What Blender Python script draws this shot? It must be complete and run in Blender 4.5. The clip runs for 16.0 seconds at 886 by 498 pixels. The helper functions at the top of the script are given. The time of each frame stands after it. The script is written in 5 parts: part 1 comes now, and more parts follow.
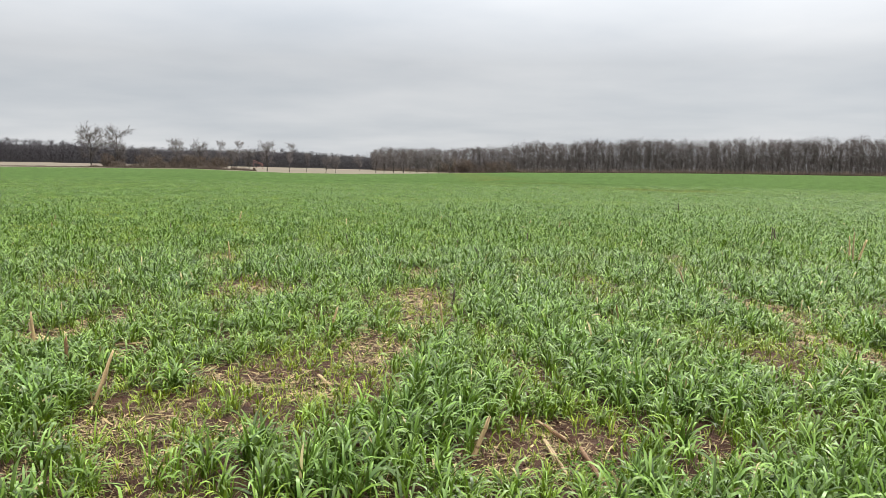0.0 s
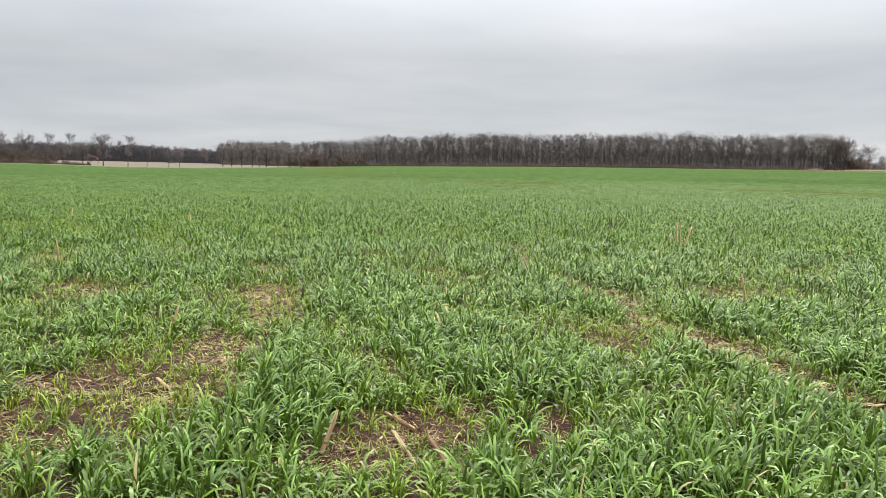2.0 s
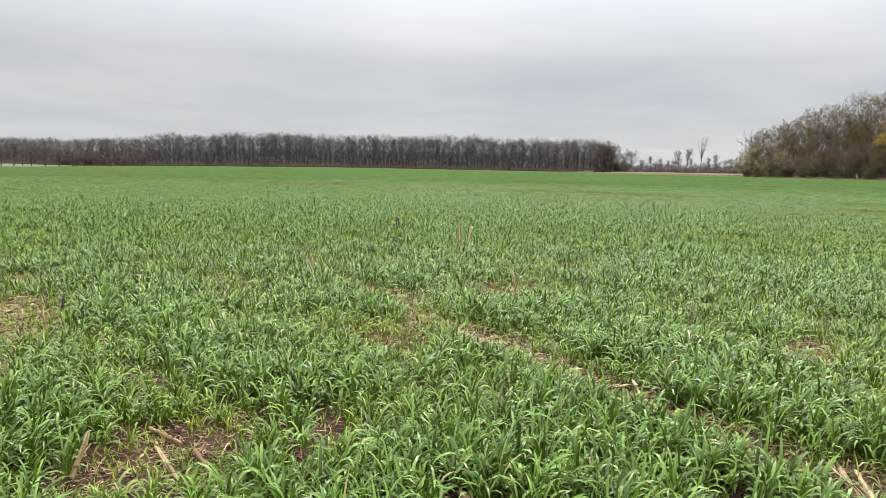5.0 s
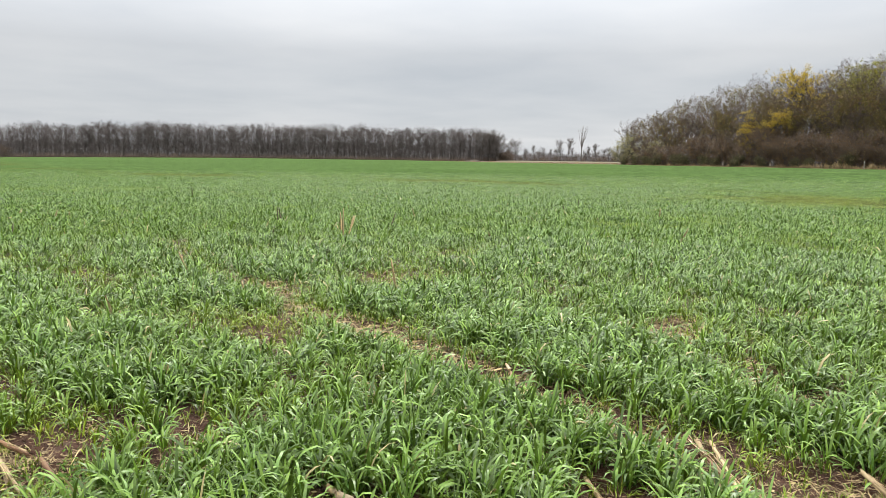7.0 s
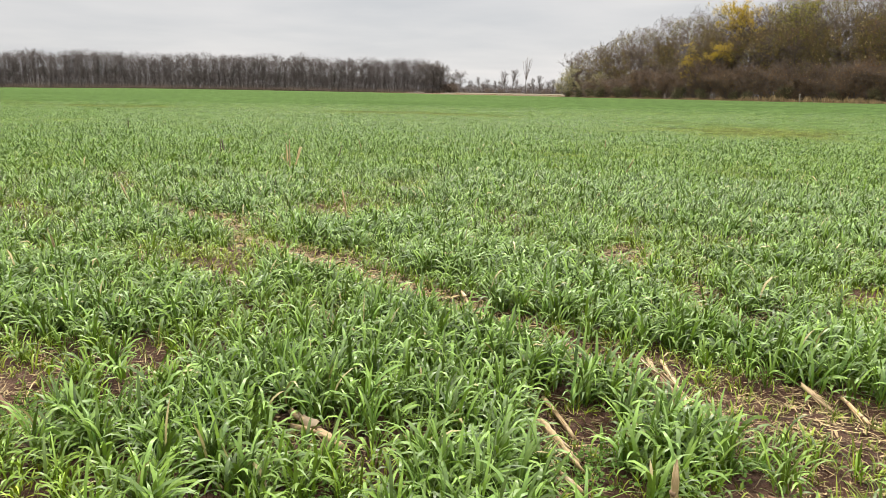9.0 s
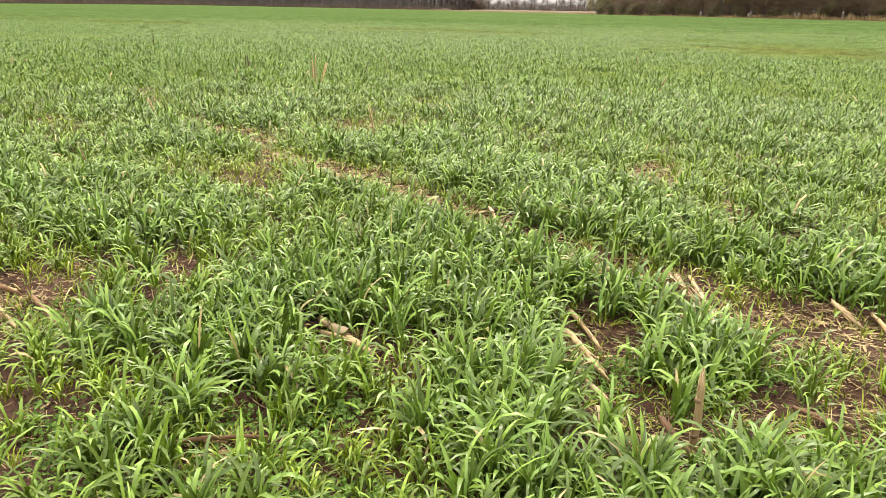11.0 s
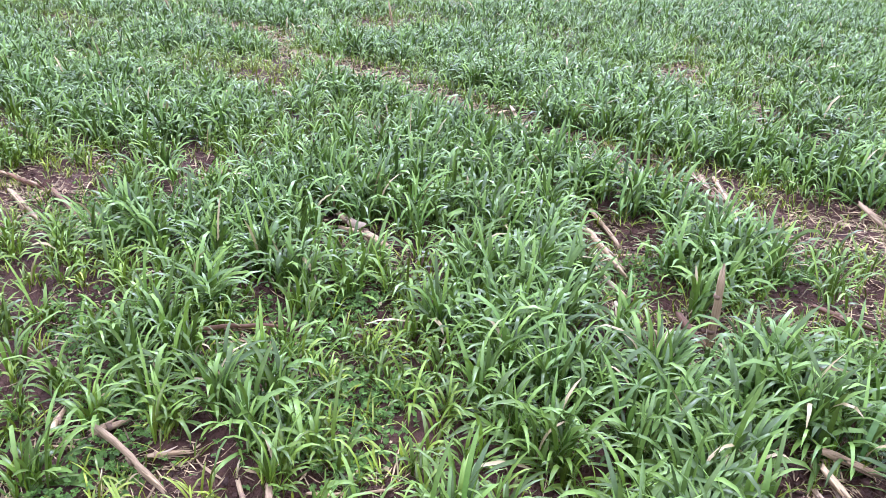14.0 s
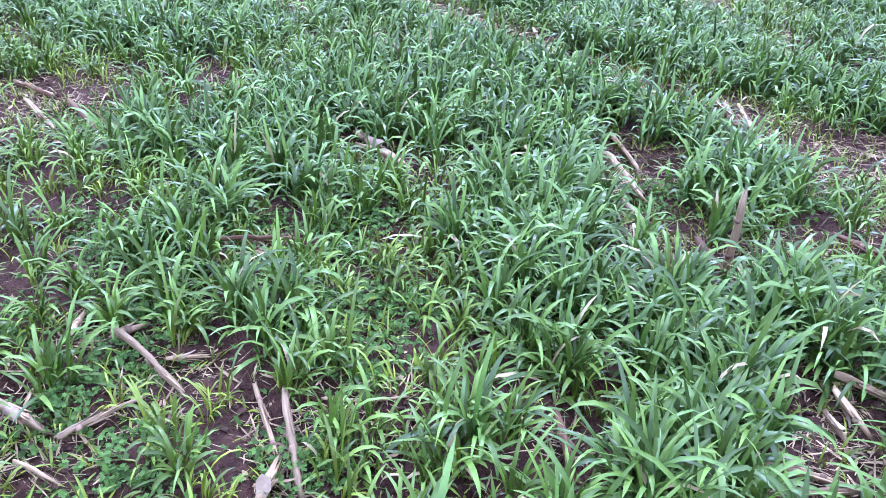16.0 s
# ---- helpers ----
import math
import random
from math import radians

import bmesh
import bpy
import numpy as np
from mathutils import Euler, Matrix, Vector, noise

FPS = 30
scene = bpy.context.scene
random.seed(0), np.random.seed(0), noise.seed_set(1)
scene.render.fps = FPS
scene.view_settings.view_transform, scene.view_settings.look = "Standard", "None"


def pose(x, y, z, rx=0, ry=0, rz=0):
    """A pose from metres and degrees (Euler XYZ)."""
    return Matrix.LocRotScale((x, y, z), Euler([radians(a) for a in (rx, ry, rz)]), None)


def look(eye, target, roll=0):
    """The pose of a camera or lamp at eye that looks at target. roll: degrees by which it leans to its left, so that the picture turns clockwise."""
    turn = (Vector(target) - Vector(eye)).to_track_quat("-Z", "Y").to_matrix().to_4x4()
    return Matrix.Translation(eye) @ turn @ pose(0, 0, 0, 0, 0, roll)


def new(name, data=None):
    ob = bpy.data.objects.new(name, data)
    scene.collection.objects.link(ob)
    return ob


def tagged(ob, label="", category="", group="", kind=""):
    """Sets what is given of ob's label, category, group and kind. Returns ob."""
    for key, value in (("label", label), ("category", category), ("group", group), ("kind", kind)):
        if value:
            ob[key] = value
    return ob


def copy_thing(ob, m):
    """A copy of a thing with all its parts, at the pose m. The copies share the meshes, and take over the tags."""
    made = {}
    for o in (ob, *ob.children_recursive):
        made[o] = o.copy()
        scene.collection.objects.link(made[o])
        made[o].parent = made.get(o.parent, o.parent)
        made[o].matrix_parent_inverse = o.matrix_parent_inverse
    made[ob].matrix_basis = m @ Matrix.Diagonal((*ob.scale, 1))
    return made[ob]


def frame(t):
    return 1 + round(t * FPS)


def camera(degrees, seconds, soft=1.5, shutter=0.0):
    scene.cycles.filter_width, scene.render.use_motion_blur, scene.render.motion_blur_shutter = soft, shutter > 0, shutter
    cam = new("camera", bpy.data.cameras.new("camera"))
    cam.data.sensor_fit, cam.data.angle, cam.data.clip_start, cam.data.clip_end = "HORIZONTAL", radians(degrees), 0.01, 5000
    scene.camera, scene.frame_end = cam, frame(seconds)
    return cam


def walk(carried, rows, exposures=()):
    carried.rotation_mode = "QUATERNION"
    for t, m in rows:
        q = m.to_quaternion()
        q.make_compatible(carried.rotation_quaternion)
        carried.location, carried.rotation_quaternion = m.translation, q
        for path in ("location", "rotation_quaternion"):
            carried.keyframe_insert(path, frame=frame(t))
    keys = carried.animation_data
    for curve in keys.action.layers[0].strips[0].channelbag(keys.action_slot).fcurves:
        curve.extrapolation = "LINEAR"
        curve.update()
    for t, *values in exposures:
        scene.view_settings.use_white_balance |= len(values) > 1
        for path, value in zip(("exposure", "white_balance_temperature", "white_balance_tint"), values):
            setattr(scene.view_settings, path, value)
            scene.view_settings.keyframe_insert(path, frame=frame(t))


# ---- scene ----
# ---------------------------------------------------------------- camera
cam = camera(59.25, 16.0, soft=0.5)
PATH = [
    (0, (0.002, 0.001, 1.543), (-0.001, 9.947, 0.508), 0.78),
    (0.5, (0.017, 0.012, 1.537), (0.458, 9.946, 0.478), 0.77),
    (1, (0.034, 0.022, 1.529), (0.942, 9.921, 0.445), 0.73),
    (1.5, (0.045, 0.028, 1.527), (1.416, 9.872, 0.427), 0.71),
    (2, (0.056, 0.024, 1.530), (1.911, 9.790, 0.439), 0.67),
    (2.5, (0.071, 0.012, 1.538), (2.368, 9.686, 0.467), 0.67),
    (3, (0.091, 0.004, 1.543), (2.805, 9.571, 0.491), 0.63),
    (3.5, (0.109, 0.002, 1.543), (3.263, 9.433, 0.499), 0.64),
    (4, (0.123, -0.006, 1.546), (3.716, 9.267, 0.495), 0.66),
    (4.2, (0.133, -0.011, 1.548), (3.893, 9.195, 0.493), 0.73),
    (6.3, (0.320, -0.031, 1.519), (5.419, 8.506, 0.459), 1.00),
    (6.5, (0.331, -0.034, 1.522), (5.555, 8.424, 0.441), 0.88),
    (7, (0.337, -0.019, 1.520), (5.887, 8.219, 0.368), 0.77),
    (7.5, (0.317, 0.005, 1.517), (6.160, 8.018, 0.229), 0.67),
    (8, (0.298, 0.019, 1.507), (6.330, 7.859, 0.039), 0.72),
    (8.5, (0.283, 0.023, 1.496), (6.389, 7.757, -0.209), 0.87),
    (9, (0.275, 0.024, 1.483), (6.329, 7.732, -0.501), 0.98),
    (11.3, (0.265, 0.033, 1.424), (5.870, 7.723, -1.649), 1.05),
    (11.5, (0.263, 0.032, 1.421), (5.844, 7.708, -1.730), 0.96),
    (12, (0.261, 0.035, 1.406), (5.778, 7.671, -1.949), 1.01),
    (12.5, (0.264, 0.044, 1.394), (5.727, 7.638, -2.140), 1.02),
    (13, (0.269, 0.050, 1.385), (5.677, 7.599, -2.327), 1.09),
    (13.5, (0.275, 0.045, 1.380), (5.606, 7.565, -2.497), 1.14),
    (14, (0.279, 0.040, 1.370), (5.508, 7.532, -2.696), 1.25),
    (14.5, (0.272, 0.038, 1.356), (5.402, 7.492, -2.900), 1.46),
    (15, (0.270, 0.040, 1.346), (5.309, 7.443, -3.104), 1.69),
    (15.5, (0.270, 0.040, 1.333), (5.230, 7.372, -3.319), 1.99),
    (16, (0.265, 0.038, 1.319), (5.149, 7.286, -3.540), 2.34),
]
EXPOSURE = [
    (0.0, 0.63, 6500, 10), (4.0, 0.59, 6500, 10), (7.0, 0.63, 6500, 10), (9.0, 0.77, 6850, 12), (11.4, 0.96, 7450, 13), (12.1, 0.99, 7350, 14), (12.6, 1.00, 5900, 17),
    (13.0, 1.00, 5800, 25), (13.5, 1.00, 5450, 31), (14.0, 1.00, 5100, 35), (14.5, 1.00, 4650, 36), (16.0, 1.01, 4530, 38),
]
walk(cam, [(t, look(eye, target, roll)) for t, eye, target, roll in PATH], EXPOSURE)

# ---------------------------------------------------------------- sky and sun
SUN_AZ, SUN_EL = 36.0, 50.0


class Nodes:
    """A node tree with short calls."""

    def __init__(self, tree):
        self.tree = tree
        tree.nodes.clear()

    def add(self, kind, inputs=(), operation="", use_clamp=False, blend="", attribute_name=""):
        node = self.tree.nodes.new(kind)
        if operation:
            node.operation = operation
        if use_clamp:
            node.use_clamp = True
        if blend:
            node.data_type, node.blend_type = "RGBA", blend
        if attribute_name:
            node.attribute_name = attribute_name
        for key, value in dict(inputs).items():
            socket = node.inputs[key]
            if isinstance(value, bpy.types.NodeSocket):
                self.tree.links.new(value, socket)
            elif isinstance(value, bpy.types.Node):
                self.tree.links.new(value.outputs[0], socket)
            else:
                socket.default_value = value
        return node

    def math(self, op, a, b=0.0, c=0.0, clamp=False):
        return self.add("ShaderNodeMath", {0: a, 1: b, 2: c}, operation=op, use_clamp=clamp)

    def mix(self, fac, a, b, blend="MIX"):
        node = self.add("ShaderNodeMix", {0: fac, 6: a, 7: b}, blend=blend)
        return node.outputs[2]

    def noise(self, vector, scale, detail=4.0, rough=0.55):
        return self.add("ShaderNodeTexNoise", {"Vector": vector, "Scale": scale, "Detail": detail, "Roughness": rough}).outputs[0]

    def range(self, value, a, b, c=0.0, d=1.0):
        return self.add("ShaderNodeMapRange", {0: value, 1: a, 2: b, 3: c, 4: d}).outputs[0]


def rgb(r, g, b):
    return (r, g, b, 1.0)


world = bpy.data.worlds.new("overcast_sky")
scene.world = world
world.use_nodes = True
n = Nodes(world.node_tree)
sky = n.add("ShaderNodeTexSky")
sky.sky_type, sky.sun_disc, sky.sun_elevation, sky.sun_rotation = "NISHITA", False, radians(SUN_EL), radians(SUN_AZ)
co = n.add("ShaderNodeTexCoord").outputs[0]
sep = n.add("ShaderNodeSeparateXYZ", {0: co})
up = n.math("MAXIMUM", sep.outputs[2], 0.0)
# a flat cloud sheet, seen in perspective: streaks draw together towards the horizon
flat = n.math("ADD", up, 0.10)
sheet = n.add("ShaderNodeCombineXYZ", {0: n.math("DIVIDE", sep.outputs[0], flat), 1: n.math("DIVIDE", sep.outputs[1], flat), 2: 0.0})
big = n.noise(sheet, 0.32, 3.0, 0.5)
fine = n.noise(sheet, 0.9, 5.0, 0.55)
cloud = n.math("ADD", n.math("MULTIPLY", big, 0.7), n.math("MULTIPLY", fine, 0.3))
cloud = n.range(cloud, 0.36, 0.62)
tone = n.mix(cloud, rgb(0.556, 0.594, 0.640), rgb(0.755, 0.770, 0.790))
# overcast luminance rises towards the zenith
lift = n.add("ShaderNodeMapRange", {0: up, 1: 0.13, 2: 0.9, 3: 0.955, 4: 5.25}).outputs[0]
# and is higher on the side of the hidden sun
sun_way = Vector((math.sin(radians(SUN_AZ)) * math.cos(radians(SUN_EL)), math.cos(radians(SUN_AZ)) * math.cos(radians(SUN_EL)), math.sin(radians(SUN_EL))))
near_sun = n.add("ShaderNodeVectorMath", {0: co, 1: sun_way}, operation="DOT_PRODUCT").outputs[1]
glow = n.range(near_sun, 0.6, 1.0, 0.0, 0.25)
low = n.range(up, 0.0, 0.11, 0.10, 0.0)
gain = n.math("ADD", n.math("ADD", lift, low), glow)
clouds = n.add("ShaderNodeVectorMath", {0: tone, "Scale": gain}, operation="SCALE").outputs[0]
blue = n.add("ShaderNodeVectorMath", {0: sky, "Scale": 0.08}, operation="SCALE").outputs[0]
both = n.mix(0.93, blue, clouds)
back = n.add("ShaderNodeBackground", {0: both, 1: 0.62})
n.add("ShaderNodeOutputWorld", {0: back})

sun_data = bpy.data.lights.new("sun", "SUN")
sun_data.energy, sun_data.angle, sun_data.color = 1.2, radians(10), (1.0, 0.97, 0.92)
sun = new("sun", sun_data)
sun.matrix_world = look(sun_way * 100, (0, 0, 0))

# ---------------------------------------------------------------- materials


def surface(name, make):
    m = bpy.data.materials.new(name)
    m.use_nodes = True
    k = Nodes(m.node_tree)
    k.add("ShaderNodeOutputMaterial", {0: make(k)})
    return m


def varied(name, dark, light, scale, rough=0.8, fine=None, bump=0.3, depth=0.01, per_object=0.25, stretch=(1, 1, 1), island=0.0, spec=0.3):
    """A surface with coarse stains and fine grain, and some difference from object to object."""

    def make(k):
        where = k.add("ShaderNodeTexCoord").outputs[3]
        where = k.add("ShaderNodeMapping", {0: where, 3: stretch}).outputs[0]
        coarse, grain = k.noise(where, scale, 3.0), k.noise(where, fine or scale * 9, 5.0, 0.65)
        fac = k.math("ADD", k.math("MULTIPLY", coarse, 0.6), k.math("MULTIPLY", grain, 0.4))
        fac = k.range(fac, 0.32, 0.68)
        colour = k.mix(fac, rgb(*dark), rgb(*light))
        own = k.add("ShaderNodeObjectInfo").outputs[5]
        colour = k.add("ShaderNodeHueSaturation", {"Value": k.range(own, 0, 1, 1 - per_object, 1 + per_object), "Color": colour}).outputs[0]
        if island:
            piece = k.add("ShaderNodeNewGeometry").outputs[8]
            colour = k.add("ShaderNodeHueSaturation", {"Value": k.range(piece, 0, 1, 1 - island, 1 + island), "Color": colour}).outputs[0]
        relief = k.add("ShaderNodeBump", {"Strength": bump, "Distance": depth, "Height": grain}).outputs[0]
        return k.add("ShaderNodeBsdfPrincipled", {"Base Color": colour, "Roughness": rough, "Specular IOR Level": spec, "Normal": relief})

    return surface(name, make)


def leafy(name, poor, mid, lush, rough=0.42, pass_light=0.3, dead=0.025, attribute=True, spread=0.28, gloss=0.5):
    """Thin leaves: colour by vigour of the plant and from leaf to leaf; light passes through."""

    def make(k):
        piece = k.add("ShaderNodeNewGeometry").outputs[8]
        where = k.add("ShaderNodeTexCoord").outputs[3]
        # in wheat this value also carries shade painted in with distance
        vigour = k.add("ShaderNodeAttribute", attribute_name="vigour").outputs[2] if attribute else k.noise(where, 0.35, 2.0)
        colour = k.mix(k.range(vigour, 0.0, 0.45), rgb(*poor), rgb(*mid))
        other = k.math("POWER", k.math("FRACT", k.math("MULTIPLY", piece, 7.31)), 0.5)
        colour = k.mix(k.math("MULTIPLY", k.range(vigour, 0.35, 1.0), other), colour, rgb(*lush))
        if attribute:
            # waxy bloom on the outer half, with sky sheen painted into its pale tone
            along = k.add("ShaderNodeAttribute", attribute_name="along").outputs[2]
            waxy_sheen = k.mix(0.32, colour, rgb(0.25, 0.36, 0.08))
            colour = k.mix(k.math("MULTIPLY", k.range(along, 0.15, 0.7), k.range(vigour, 0.05, 0.5, 0.35, 1.0)), colour, waxy_sheen)
        streak = k.noise(where, 55.0, 3.0, 0.6)
        value = k.math("MULTIPLY", k.range(piece, 0, 1, 1 - spread, 1 + spread), k.range(streak, 0.3, 0.7, 0.85, 1.15))
        colour = k.add("ShaderNodeHueSaturation", {"Value": value, "Color": colour}).outputs[0]
        withered = k.math("GREATER_THAN", k.math("FRACT", k.math("MULTIPLY", piece, 31.7)), 1.0 - dead)
        colour = k.mix(withered, colour, rgb(0.42, 0.34, 0.16))
        body = k.add("ShaderNodeBsdfPrincipled", {"Base Color": colour, "Roughness": rough, "Specular IOR Level": gloss})
        lit = k.add("ShaderNodeHueSaturation", {"Hue": 0.485, "Saturation": 1.1, "Value": 1.25, "Color": colour}).outputs[0]
        back_light = k.add("ShaderNodeBsdfTranslucent", {0: lit})
        return k.add("ShaderNodeMixShader", {0: pass_light, 1: body, 2: back_light})

    return surface(name, make)


def field_surface(k):
    """Moist reddish-brown loam; where the crop stands closed in the distance, its sward."""
    where = k.add("ShaderNodeTexCoord").outputs[3]
    coarse, mid, grain = k.noise(where, 1.3, 3.0), k.noise(where, 14.0, 5.0, 0.6), k.noise(where, 90.0, 4.0, 0.6)
    soil = k.mix(k.range(coarse, 0.35, 0.65), rgb(0.024, 0.0100, 0.0060), rgb(0.060, 0.028, 0.0170))
    soil = k.mix(k.range(mid, 0.3, 0.75), soil, rgb(0.124, 0.066, 0.041))
    soil = k.mix(k.range(grain, 0.62, 0.8, 0.0, 0.6), soil, rgb(0.20, 0.14, 0.09))
    rows = k.add("ShaderNodeMapping", {0: where, 3: (1.0, 0.22, 1.0)}).outputs[0]
    patch, tuft, drill = k.noise(where, 0.045, 4.0, 0.6), k.noise(where, 2.2, 4.0, 0.65), k.noise(rows, 0.5, 3.0, 0.6)
    green = k.mix(k.range(patch, 0.35, 0.65), rgb(0.074, 0.124, 0.029), rgb(0.102, 0.158, 0.043))
    green = k.mix(k.range(drill, 0.3, 0.75, 0.0, 0.6), green, rgb(0.082, 0.136, 0.046))
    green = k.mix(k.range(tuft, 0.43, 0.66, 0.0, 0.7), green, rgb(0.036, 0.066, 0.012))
    worn = k.add("ShaderNodeAttribute", attribute_name="worn").outputs[2]
    green = k.mix(k.math("MULTIPLY", worn, 0.8), green, rgb(0.098, 0.100, 0.022))
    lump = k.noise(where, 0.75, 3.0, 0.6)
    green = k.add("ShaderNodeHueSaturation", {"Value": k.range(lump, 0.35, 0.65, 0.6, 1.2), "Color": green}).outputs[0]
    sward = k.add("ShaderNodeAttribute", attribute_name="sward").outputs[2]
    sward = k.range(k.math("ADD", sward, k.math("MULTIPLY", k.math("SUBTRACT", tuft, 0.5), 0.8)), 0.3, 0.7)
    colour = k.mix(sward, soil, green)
    height = k.math("ADD", k.math("MULTIPLY", mid, 0.7), k.math("MULTIPLY", grain, 0.3))
    height = k.math("ADD", height, k.math("MULTIPLY", k.math("MULTIPLY", k.noise(where, 3.2, 4.0, 0.6), sward), 4.0))
    relief = k.add("ShaderNodeBump", {"Strength": 1.0, "Distance": 0.07, "Height": height}).outputs[0]
    return k.add("ShaderNodeBsdfPrincipled", {"Base Color": colour, "Roughness": k.range(mid, 0.3, 0.7, 0.7, 0.95), "Specular IOR Level": k.range(sward, 0.0, 1.0, 0.16, 0.0), "Sheen Weight": k.math("MULTIPLY", sward, 0.045), "Sheen Roughness": 0.5, "Sheen Tint": rgb(0.75, 0.9, 0.7), "Normal": relief})


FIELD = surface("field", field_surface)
STUBBLE_FIELD = varied("stubble_field", (0.106, 0.081, 0.047), (0.165, 0.130, 0.081), 0.02, fine=0.6, bump=0.2, per_object=0)
ROUGH_GRASS = varied("rough_grass", (0.088, 0.058, 0.024), (0.135, 0.092, 0.042), 0.05, fine=1.5, bump=0.2, per_object=0)
WHEAT_TONES = ((0.205, 0.244, 0.011), (0.110, 0.182, 0.010), (0.050, 0.114, 0.017))
WHEAT = leafy("wheat_leaf", *WHEAT_TONES, rough=0.38, pass_light=0.06, spread=0.58, gloss=0.36, dead=0.010)
WHEAT_FAR = leafy("wheat_canopy", *WHEAT_TONES, rough=0.46, pass_light=0.08, spread=0.45, gloss=0.25, dead=0.004)
WEED = leafy("weed_leaf", (0.15, 0.24, 0.035), (0.11, 0.20, 0.032), (0.08, 0.16, 0.03), attribute=False, dead=0.01, rough=0.6, gloss=0.25, spread=0.45)
DRY_GRASS = varied("dry_grass", (0.20, 0.135, 0.06), (0.33, 0.235, 0.12), 0.2, island=0.35, per_object=0, bump=0)
STRAW = varied("straw", (0.15, 0.098, 0.05), (0.46, 0.34, 0.165), 3.0, island=0.5, per_object=0, bump=0)
CANE = varied("corn_cane", (0.22, 0.138, 0.062), (0.62, 0.46, 0.245), 30.0, rough=0.6, fine=260, bump=0.6, depth=0.004, per_object=0.35, stretch=(1, 1, 0.06))
CANE_OLD = varied("weathered_cane", (0.03, 0.022, 0.017), (0.13, 0.10, 0.07), 30.0, rough=0.8, fine=260, bump=0.5, depth=0.004, per_object=0.3, stretch=(1, 1, 0.06))
CANE_BROWN = varied("brown_cane", (0.07, 0.034, 0.017), (0.27, 0.15, 0.075), 30.0, rough=0.7, fine=260, bump=0.6, depth=0.004, per_object=0.35, stretch=(1, 1, 0.06))
NODE = varied("cane_node", (0.16, 0.10, 0.06), (0.36, 0.24, 0.14), 20.0, rough=0.7, bump=0.3, depth=0.003)
HUSK = varied("corn_husk", (0.28, 0.20, 0.11), (0.55, 0.43, 0.28), 18.0, rough=0.7, bump=0.3, depth=0.003, per_object=0.3)
CLOD = varied("clod", (0.030, 0.0145, 0.009), (0.105, 0.056, 0.034), 12.0, rough=0.85, bump=0.6, depth=0.006, island=0.3, per_object=0)
BARK = varied("bark", (0.050, 0.042, 0.037), (0.105, 0.090, 0.082), 1.2, fine=14, rough=0.9, bump=0.5, depth=0.02, per_object=0.25, stretch=(1, 1, 0.3))
TWIG = varied("twig", (0.058, 0.047, 0.042), (0.100, 0.083, 0.074), 0.3, rough=0.9, bump=0, island=0.15, per_object=0.2)
MID_TWIG = varied("grey_twig", (0.095, 0.080, 0.070), (0.150, 0.130, 0.115), 0.3, rough=0.9, bump=0, island=0.3, per_object=0.15)
# haze of distance put into the colour: greyer and bluer than the other twigs
HAZY_TWIG = varied("haze_toned_twig", (0.050, 0.045, 0.047), (0.070, 0.062, 0.065), 0.05, rough=0.95, bump=0, island=0.05, per_object=0)
PALE_TWIG = varied("pale_twig", (0.16, 0.135, 0.11), (0.25, 0.215, 0.18), 0.3, rough=0.9, bump=0, island=0.3, per_object=0.15)
WARM_TWIG = varied("brown_twig", (0.066, 0.047, 0.033), (0.118, 0.085, 0.060), 0.3, rough=0.9, bump=0, island=0.3, per_object=0.2)
SHRUB_LEAF = leafy("shrub_leaf", (0.11, 0.095, 0.036), (0.09, 0.085, 0.032), (0.07, 0.072, 0.028), attribute=False, dead=0.08, rough=0.55)
BRUSH = varied("brush_twig", (0.082, 0.058, 0.042), (0.138, 0.100, 0.070), 0.3, rough=0.9, bump=0, island=0.35, per_object=0.25)
YELLOW_LEAF = leafy("yellow_leaf", (0.60, 0.40, 0.025), (0.50, 0.36, 0.03), (0.40, 0.33, 0.04), attribute=False, dead=0.05, rough=0.55)
LIME_LEAF = leafy("lime_leaf", (0.36, 0.33, 0.04), (0.28, 0.28, 0.04), (0.22, 0.24, 0.04), attribute=False, dead=0.05, rough=0.6, gloss=0.1)
PALE_LEAF = leafy("pale_leaf", (0.42, 0.36, 0.14), (0.34, 0.31, 0.13), (0.26, 0.26, 0.10), attribute=False, dead=0.1, rough=0.55)
OLIVE_LEAF = leafy("olive_leaf", (0.20, 0.155, 0.042), (0.15, 0.125, 0.036), (0.11, 0.105, 0.032), attribute=False, dead=0.1, rough=0.7, gloss=0.1)
RUSSET_LEAF = leafy("russet_leaf", (0.21, 0.12, 0.05), (0.17, 0.105, 0.05), (0.14, 0.10, 0.05), attribute=False, dead=0.05, rough=0.7, gloss=0.1)
WOODEN = varied("weathered_wood", (0.13, 0.11, 0.09), (0.25, 0.22, 0.18), 3.0, stretch=(1, 1, 0.2))
RED_PAINT = varied("faded_red_paint", (0.20, 0.085, 0.065), (0.32, 0.165, 0.14), 2.0, rough=0.6, bump=0.1)
WHITE_PAINT = varied("white_paint", (0.62, 0.60, 0.56), (0.80, 0.79, 0.76), 2.0, rough=0.6, bump=0.1)

# ---------------------------------------------------------------- arithmetic


def cell(i, j, seed):
    h = (i.astype(np.int64) * 374761393 + j.astype(np.int64) * 668265263 + seed * 1442695041) & 0x7FFFFFFF
    h = ((h ^ (h >> 13)) * 1274126177) & 0x7FFFFFFF
    return ((h ^ (h >> 16)) & 0xFFFF) / 65535.0


